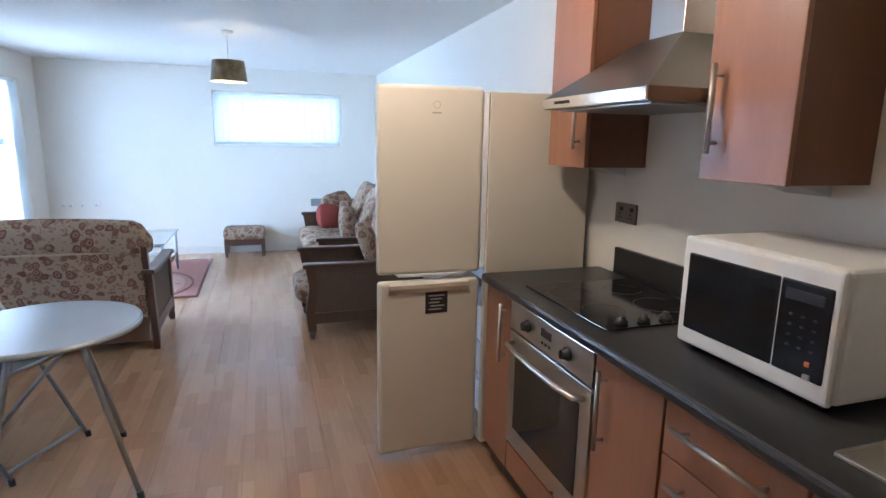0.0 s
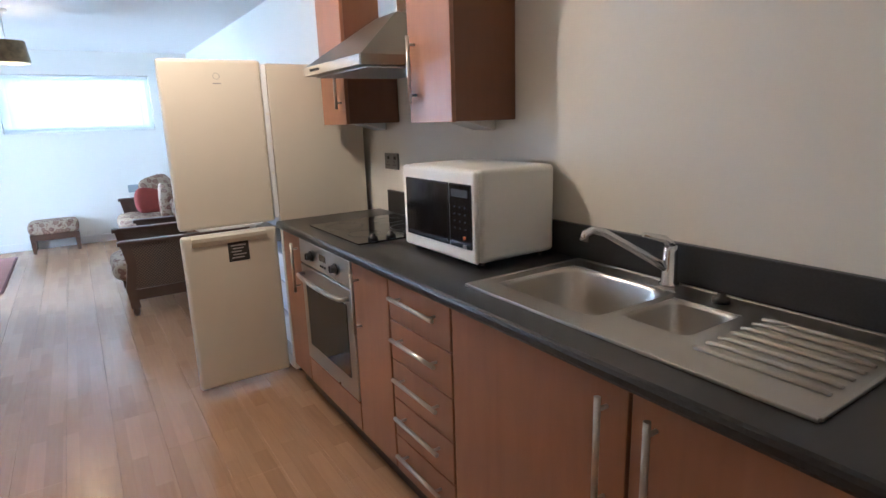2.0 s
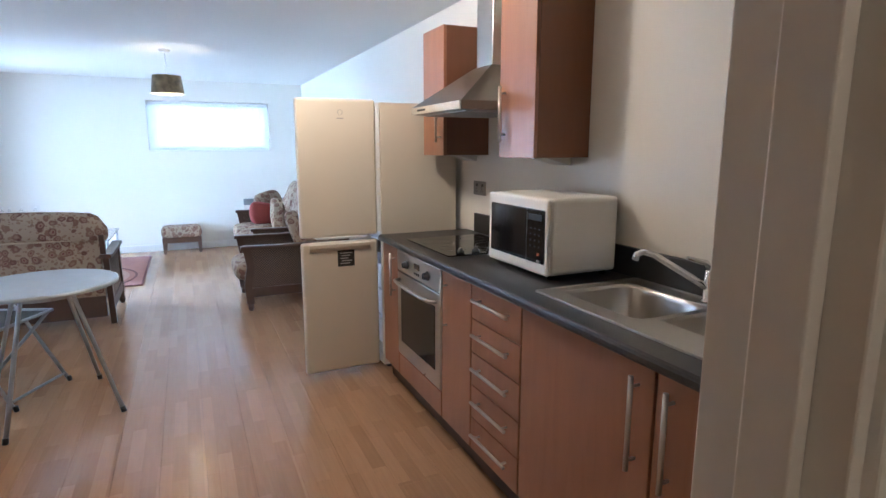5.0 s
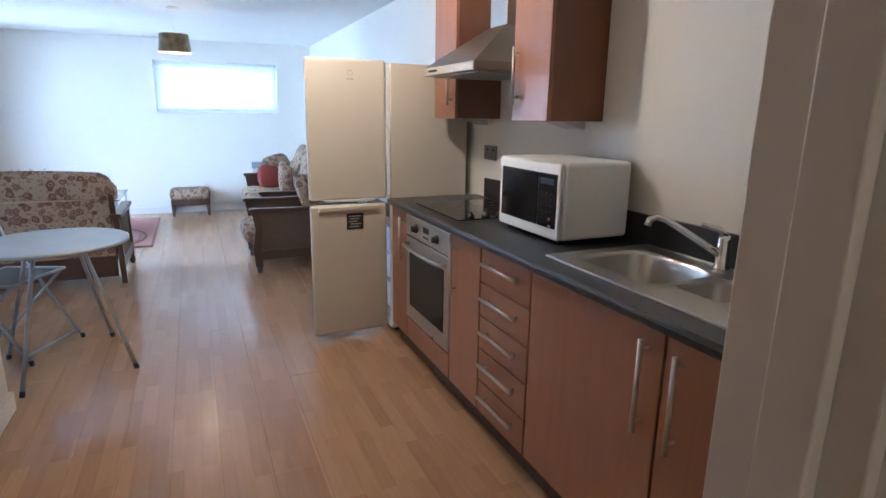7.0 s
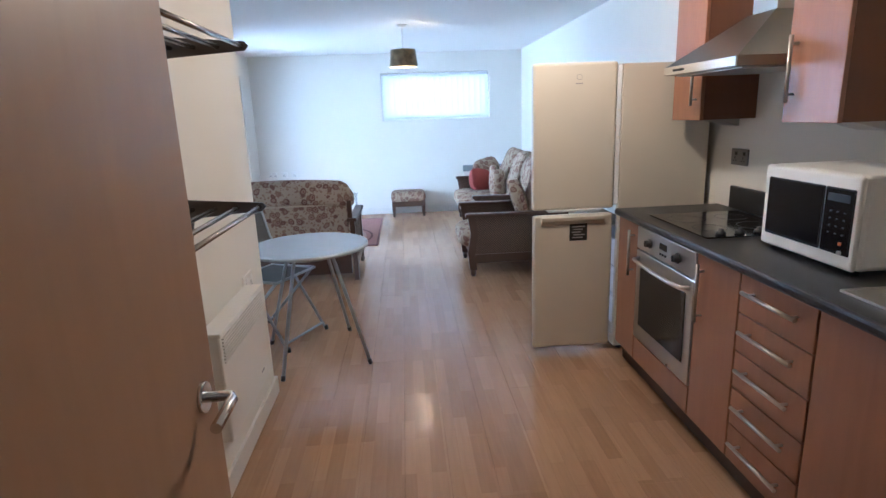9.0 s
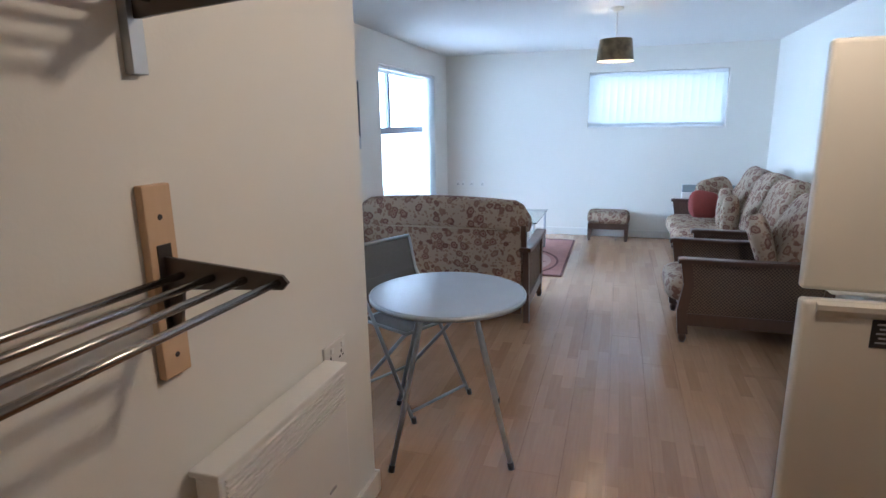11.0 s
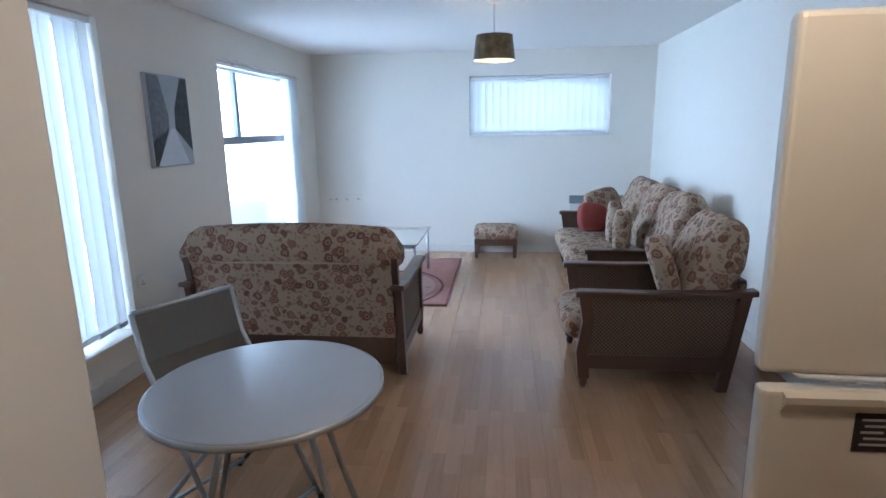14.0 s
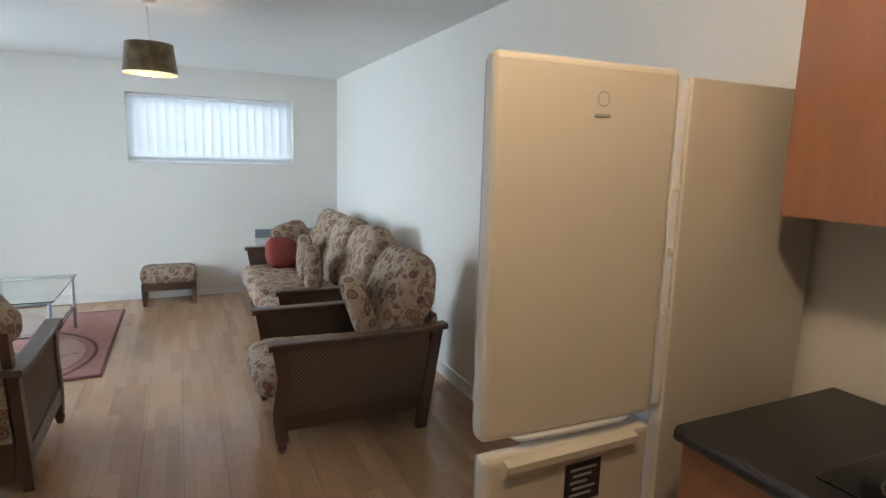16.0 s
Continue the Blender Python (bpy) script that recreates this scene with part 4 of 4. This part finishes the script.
def sofa(name, label, category, x, y, turn, width, depth, seats, back_top, group, back_panel=False):
    """Facing local +y; the back stands at local y = 0."""
    s = thing(name, x, y, 0, turn, label, category, group)
    hw = width / 2
    for sx in (-1, 1):
        a0, a1 = sorted((sx * hw, sx * (hw - 0.065)))
        arm = part("arm_rail", loft(bmesh.new(), [[(a0 - 0.008, yy, zz - 0.03), (a1 + 0.008, yy, zz - 0.03), (a1 + 0.008, yy, zz - 0.006), (a1, yy, zz), (a0, yy, zz), (a0 - 0.008, yy, zz - 0.006)] for yy, zz in ((-0.02, 0.60), (0.15, 0.585), (depth * 0.6, 0.58), (depth - 0.03, 0.585), (depth, 0.58))], False, True, True), MAHOG, s)
        m0, m1 = a0 + 0.012, a1 - 0.012
        part("cane_panel", B(m0 + 0.014, m1 - 0.014, 0.08, depth - 0.08, 0.20, 0.56), CANE, arm, "woven cane side panel")
        part("front_post", loft(bmesh.new(), [[(m0, yy - 0.032, zz), (m1, yy - 0.032, zz), (m1, yy + 0.032, zz), (m0, yy + 0.032, zz)] for yy, zz in ((depth - 0.06, 0.06), (depth - 0.045, 0.22), (depth - 0.075, 0.40), (depth - 0.05, 0.555))], False, True, True), MAHOG, arm)
        part("rear_post", loft(bmesh.new(), [[(m0, yy - 0.03, zz), (m1, yy - 0.03, zz), (m1, yy + 0.03, zz), (m0, yy + 0.03, zz)] for yy, zz in ((0.12, 0.0), (0.09, 0.2), (0.03, 0.575))], False, True, True), MAHOG, arm)
        part("bottom_rail", B(m0 + 0.003, m1 - 0.003, 0.10, depth - 0.08, 0.12, 0.205, 0.004), MAHOG, arm)
        cx = (m0 + m1) / 2
        part("front_foot", loft(bmesh.new(), [disc_ring(cx, depth - 0.06, z, r, 14) for z, r in ((0, 0.018), (0.03, 0.026), (0.06, 0.022))], True, True, True), MAHOG, arm)
    inner = hw - 0.07
    part("front_rail", B(-inner, inner, depth - 0.10, depth - 0.06, 0.13, 0.235, 0.004), MAHOG, s)
    part("rear_rail", B(-inner, inner, 0.078, 0.11, 0.07, 0.25 if back_panel else 0.20, 0.004), MAHOG, s)
    part("deck", B(-inner, inner, 0.11, depth - 0.10, 0.20, 0.235), MAHOG, s)
    bp = bmesh.new()
    loft(bp, [[(-inner - 0.0, yy, zz), (inner + 0.0, yy, zz), (inner, yy + 0.035, zz), (-inner, yy + 0.035, zz)] for yy, zz in ((0.075, 0.245 if back_panel else 0.19), (0.05, 0.40), (0.012, 0.72 if back_panel else 0.62))], False, True, True)
    part("back_panel", bp, FLORAL, s, "floral covered back panel")
    if back_panel:
        # added pale strip: the panel edge's bright line put in as colour
        part("bright_edge", T([(-inner, 0.014, 0.722), (inner, 0.014, 0.722)], 0.008, 8), EDGE_BRIGHT, s, "added pale strip drawing the bright top edge of the back panel")
        for sx in (-1, 1):
            p0, p1 = sorted((sx * (inner + 0.004), sx * (inner + 0.04)))
            part("back_post", loft(bmesh.new(), [[(p0, yy, zz), (p1, yy, zz), (p1, yy + 0.05, zz), (p0, yy + 0.05, zz)] for yy, zz in ((0.02, 0.57), (-0.01, 0.74), (-0.005, 0.78))], False, True, True), MAHOG, s)
    else:
        part("back_rail", B(-inner, inner, 0.015, 0.05, 0.60, 0.64, 0.006), MAHOG, s)
    w = 2 * inner / seats
    for i in range(seats):
        cx = -inner + w * (i + 0.5)
        part("seat_cushion", pillow(bmesh.new(), (cx, depth * 0.5 + 0.10, 0.325), (w - 0.006, depth - 0.09, 0.19), (2, 0, 0), 0.28, 0.012, i * 3.1 + width), FLORAL, s)
        if back_panel:
            continue
        part("back_cushion", pillow(bmesh.new(), (cx, 0.155, 0.665), (w + 0.004, 0.27, 0.62), (20, random.uniform(-3, 3), random.uniform(-3, 3)), 0.45, 0.03, i * 5.7 + width, 34, 20), FLORAL, s)
    if back_panel:
        # one wide padded top roll with a gently arched outline
        rings = []
        n = 26
        for k in range(n + 1):
            u = -1 + 2 * k / n
            zc = back_top - 0.120 - 0.035 * u * u - 0.05 * max(0, abs(u) - 0.9) * 10 * 0.6
            hh = 0.125 * (1 - max(0, abs(u) - 0.9) * 10 * 0.6)
            yy = 0.075
            rings.append([(u * (hw - 0.015), yy + 0.085 * math.copysign(abs(math.cos(a)) ** 0.7, math.cos(a)), zc + hh * math.copysign(abs(math.sin(a)) ** 0.8, math.sin(a))) for a in [2 * math.pi * j / 20 for j in range(20)]])
        part("back_roll", loft(bmesh.new(), rings, True, True, True), FLORAL, s, "padded floral top roll")
        for i in range(seats):
            cx = -inner + w * (i + 0.5)
            part("back_cushion", pillow(bmesh.new(), (cx, 0.20, 0.58), (w - 0.006, 0.20, 0.40), (12, 0, 0), 0.4, 0.02, i + 9), FLORAL, s)
    return s


G = "floral three-piece suite"
sofa("small_sofa", "two-seat floral sofa with dark wood and cane sides", "sofa", -1.315, 4.25, 0, 1.36, 0.86, 2, 0.945, G, True)
ac = sofa("armchair", "floral armchair with dark wooden cane sides", "armchair", 1.285, 4.60, 90, 0.74, 0.94, 1, 0.95, G)
sofa("large_sofa", "floral three-seat sofa with dark wooden cane arms", "sofa", 1.44, 6.32, 90, 2.0, 0.90, 3, 0.95, G)


def scatter(label, place, size, turn, material, seed):
    c = part("scatter_cushion", pillow(bmesh.new(), (0, 0, 0), size, (0, 0, 0), 0.5, 0.015, seed, 28, 16), material)
    c.matrix_world = pose(*place, *turn)
    tagged(c, label, "cushion", "scatter cushions")


scatter("floral scatter cushion leaning in the armchair", (0.90, 4.57, 0.635), (0.42, 0.14, 0.42), (-20, 4, 78), FLORAL, 2.0)
scatter("plain red scatter cushion on the sofa", (0.85, 7.02, 0.56), (0.32, 0.12, 0.30), (-16, 6, 20), RED, 4.0)
scatter("floral scatter cushion behind the red one", (0.98, 7.14, 0.64), (0.40, 0.13, 0.40), (-18, -14, 20), FLORAL, 6.0)
scatter("floral scatter cushion leaning on the sofa back", (0.98, 6.55, 0.58), (0.42, 0.14, 0.40), (0, 22, 80), FLORAL, 8.0)
scatter("floral scatter cushion slumped on the sofa seat", (0.93, 5.95, 0.57), (0.42, 0.14, 0.40), (0, 30, 75), FLORAL, 10.0)

stl = thing("footstool", -0.15, 7.655, 0, 0, "floral footstool on short dark wooden legs", "footstool", G)
part("pad", pillow(bmesh.new(), (0, 0, 0.29), (0.51, 0.36, 0.16), (0, 0, 0), 0.25, 0.006, 3.0), FLORAL, stl)
part("frame", B(-0.245, 0.245, -0.165, 0.165, 0.15, 0.225, 0.006), MAHOG, stl)
for sx in (-0.22, 0.22):
    for sy in (-0.14, 0.14):
        part("leg", loft(bmesh.new(), [[(sx + q * a, sy + q * b2_, z) for a, b2_ in ((-1, -1), (1, -1), (1, 1), (-1, 1))] for q, z in ((0.016, 0), (0.022, 0.08), (0.024, 0.15))], False, True, True), MAHOG, stl)

# rug
rg = thing("rug", 0, 0, 0, 0, "dusky pink rug with curved dark lines", "rug")
part("rug_field", B(-1.75, -0.535, 5.69, 7.43, 0.0, 0.012, 0.004), RUGM, rg)
for a, b_, c, d in ((-0.555, -0.535, 5.69, 7.43), (-1.75, -1.73, 5.69, 7.43), (-1.73, -0.555, 5.69, 5.715), (-1.73, -0.555, 7.405, 7.43)):
    part("border", B(a, b_, c, d, 0.012, 0.0145), RUGB, rg)


def arc_band(cx, cy, r, a0, a1, w):
    bm = bmesh.new()
    n = 24
    rows = []
    for k in range(n + 1):
        a = radians(a0 + (a1 - a0) * k / n)
        rows.append([(cx + q * math.cos(a), cy + q * math.sin(a), z) for q, z in ((r - w, 0.0125), (r - w, 0.0155), (r + w, 0.0155), (r + w, 0.0125))])
    return loft(bm, rows, False, True, True)


part("curved_line", arc_band(-1.35, 6.2, 0.72, -50, 60, 0.012), RUGB, rg)
part("curved_line", arc_band(-0.50, 5.3, 0.95, 105, 150, 0.012), RUGB, rg)
part("curved_patch", arc_band(-1.35, 6.2, 0.55, -30, 40, 0.10), RUGC, rg)

# coffee table
ct = thing("coffee_table", 0, 0, 0, 0, "glass-topped coffee table with slim metal legs", "coffee table")
part("glass_top", B(-1.37, -0.83, 6.02, 6.97, 0.452, 0.462, 0.003), GLASS, ct)
part("lower_shelf", B(-1.33, -0.87, 6.07, 6.92, 0.20, 0.208, 0.002), GLASS, ct)
for x in (-1.34, -0.86):
    for y in (6.05, 6.94):
        part("leg", T([(x, y, 0.014 if y < 7.34 else 0), (x, y, 0.452)], 0.013, 12), GREYMET, ct)
    part("side_rail", T([(x, 6.05, 0.19), (x, 6.94, 0.19)], 0.009, 10), DKMET, ct)
for y in (6.05, 6.94):
    part("end_rail", T([(-1.34, y, 0.435), (-0.86, y, 0.435)], 0.009, 10), GREYMET, ct)

# pendant lamp
pl = thing("pendant_lamp", -0.135, 5.27, H, 0, "pendant lamp with dark patterned drum shade, lit", "lamp")
part("ceiling_rose", loft(bmesh.new(), [disc_ring(0, 0, z, r, 32) for z, r in ((0, 0.05), (-0.012, 0.05), (-0.028, 0.03), (-0.03, 0.008))], True, True, True), WHITEPL, pl)
part("flex", T([(0, 0, -0.028), (0, 0, -0.30)], 0.004, 8), WHITEPL, pl)
zb, zt = 1.935 - H, 2.10 - H
sd = part("shade", loft(bmesh.new(), [disc_ring(0, 0, z, r, 48) for z, r in ((zb, 0.145), (zt, 0.126))], True), SHADE, pl, "dark brown and gold drum shade")
part("lining", loft(bmesh.new(), [disc_ring(0, 0, z, r, 48) for z, r in ((zb, 0.1435), (zt, 0.1245))], True), SHADEIN, sd)
part("shade_ring", tube(bmesh.new(), disc_ring(0, 0, zb, 0.145, 40) + [(0.145, 0, zb)], 0.003, 6), CHROME, sd)
part("shade_spider", T([(-0.124, 0, zt - 0.01), (0, 0, zt - 0.015), (0.124, 0, zt - 0.01)], 0.0025, 6), CHROME, sd)
part("lamp_holder", T([(0, 0, -0.235), (0, 0, -0.30)], 0.018, 14), WHITEPL, pl)
SPIRAL = [(0.022 * math.cos(k * 0.7), 0.022 * math.sin(k * 0.7), -0.305 - 0.0022 * k) for k in range(36)]
part("bulb", T(SPIRAL, 0.006, 8), BULBM, pl, "glowing spiral energy-saving bulb")

# canvas picture: a pale street between dark houses
pc = thing("canvas_picture", XL, 4.84, 1.555, 90, "grey canvas print of a street between tall buildings", "picture")
part("canvas", B(-0.235, 0.235, -0.03, 0, -0.30, 0.30, 0.004), mat("canvas_grey", (0.42, 0.45, 0.50), 0.8, spread=0.15, scale=7), pc)


def flat(name, pts, material, d):
    bm = bmesh.new()
    loft(bm, [[(x, -0.030 - d - e, z) for x, z in pts] for e in (0, 0.0015)], False, True, True)
    part(name, bm, material, pc)


DARKP = mat("print_dark", (0.07, 0.08, 0.09), 0.8, spread=0.7, scale=26)
MIDP = mat("print_mid", (0.20, 0.22, 0.25), 0.8, spread=0.6, scale=30)
PALEP = mat("print_pale", (0.60, 0.64, 0.70), 0.8, spread=0.1, scale=12)
flat("printed_shape", [(-0.225, 0.29), (-0.10, 0.29), (-0.03, 0.05), (-0.03, -0.05), (-0.225, -0.14)], MIDP, 0.0)
flat("printed_shape", [(0.225, 0.29), (0.15, 0.29), (0.05, 0.08), (0.04, -0.05), (0.225, -0.20)], DARKP, 0.0)
flat("printed_shape", [(-0.20, -0.29), (0.17, -0.29), (0.03, -0.05), (-0.01, -0.05)], PALEP, 0.0)
flat("printed_shape", [(-0.225, -0.12), (-0.03, -0.04), (-0.19, -0.29), (-0.225, -0.29)], DARKP, 0.0)

# ---- floor boards ----
PW, PL = 0.19, 1.29
plank_meshes = {}


def plank(x0, x1, y0, y1):
    key = (round(x1 - x0, 3), round(y1 - y0, 3))
    if key not in plank_meshes:
        hx, hy, e = key[0] / 2 - 0.0003, key[1] / 2 - 0.0003, 0.0008
        bm = bmesh.new()
        loft(bm, [[(-a, -b3, z), (a, -b3, z), (a, b3, z), (-a, b3, z)] for a, b3, z in ((hx, hy, -0.012), (hx, hy, -e), (hx - e, hy - e, 0.0))], False, True, True)
        plank_meshes[key] = mesh_of(bm, "floor_plank", FLOORM)
    ob = new("floor_plank", plank_meshes[key])
    ob.parent = base_floor
    ob.matrix_local = pose((x0 + x1) / 2, (y0 + y1) / 2, 0)


col = 0
x = XL
while x < XR - 0.002:
    x1 = min(x + PW, XR)
    ylow = YS if x1 <= XK - 0.06 else -2.2
    y = ylow - (col * 0.43) % PL
    while y < YF - 0.002:
        a, b4 = max(y, ylow), min(y + PL, YF)
        if b4 - a > 0.01:
            plank(x, x1, a, b4)
        y += PL
    x = x1
    col += 1
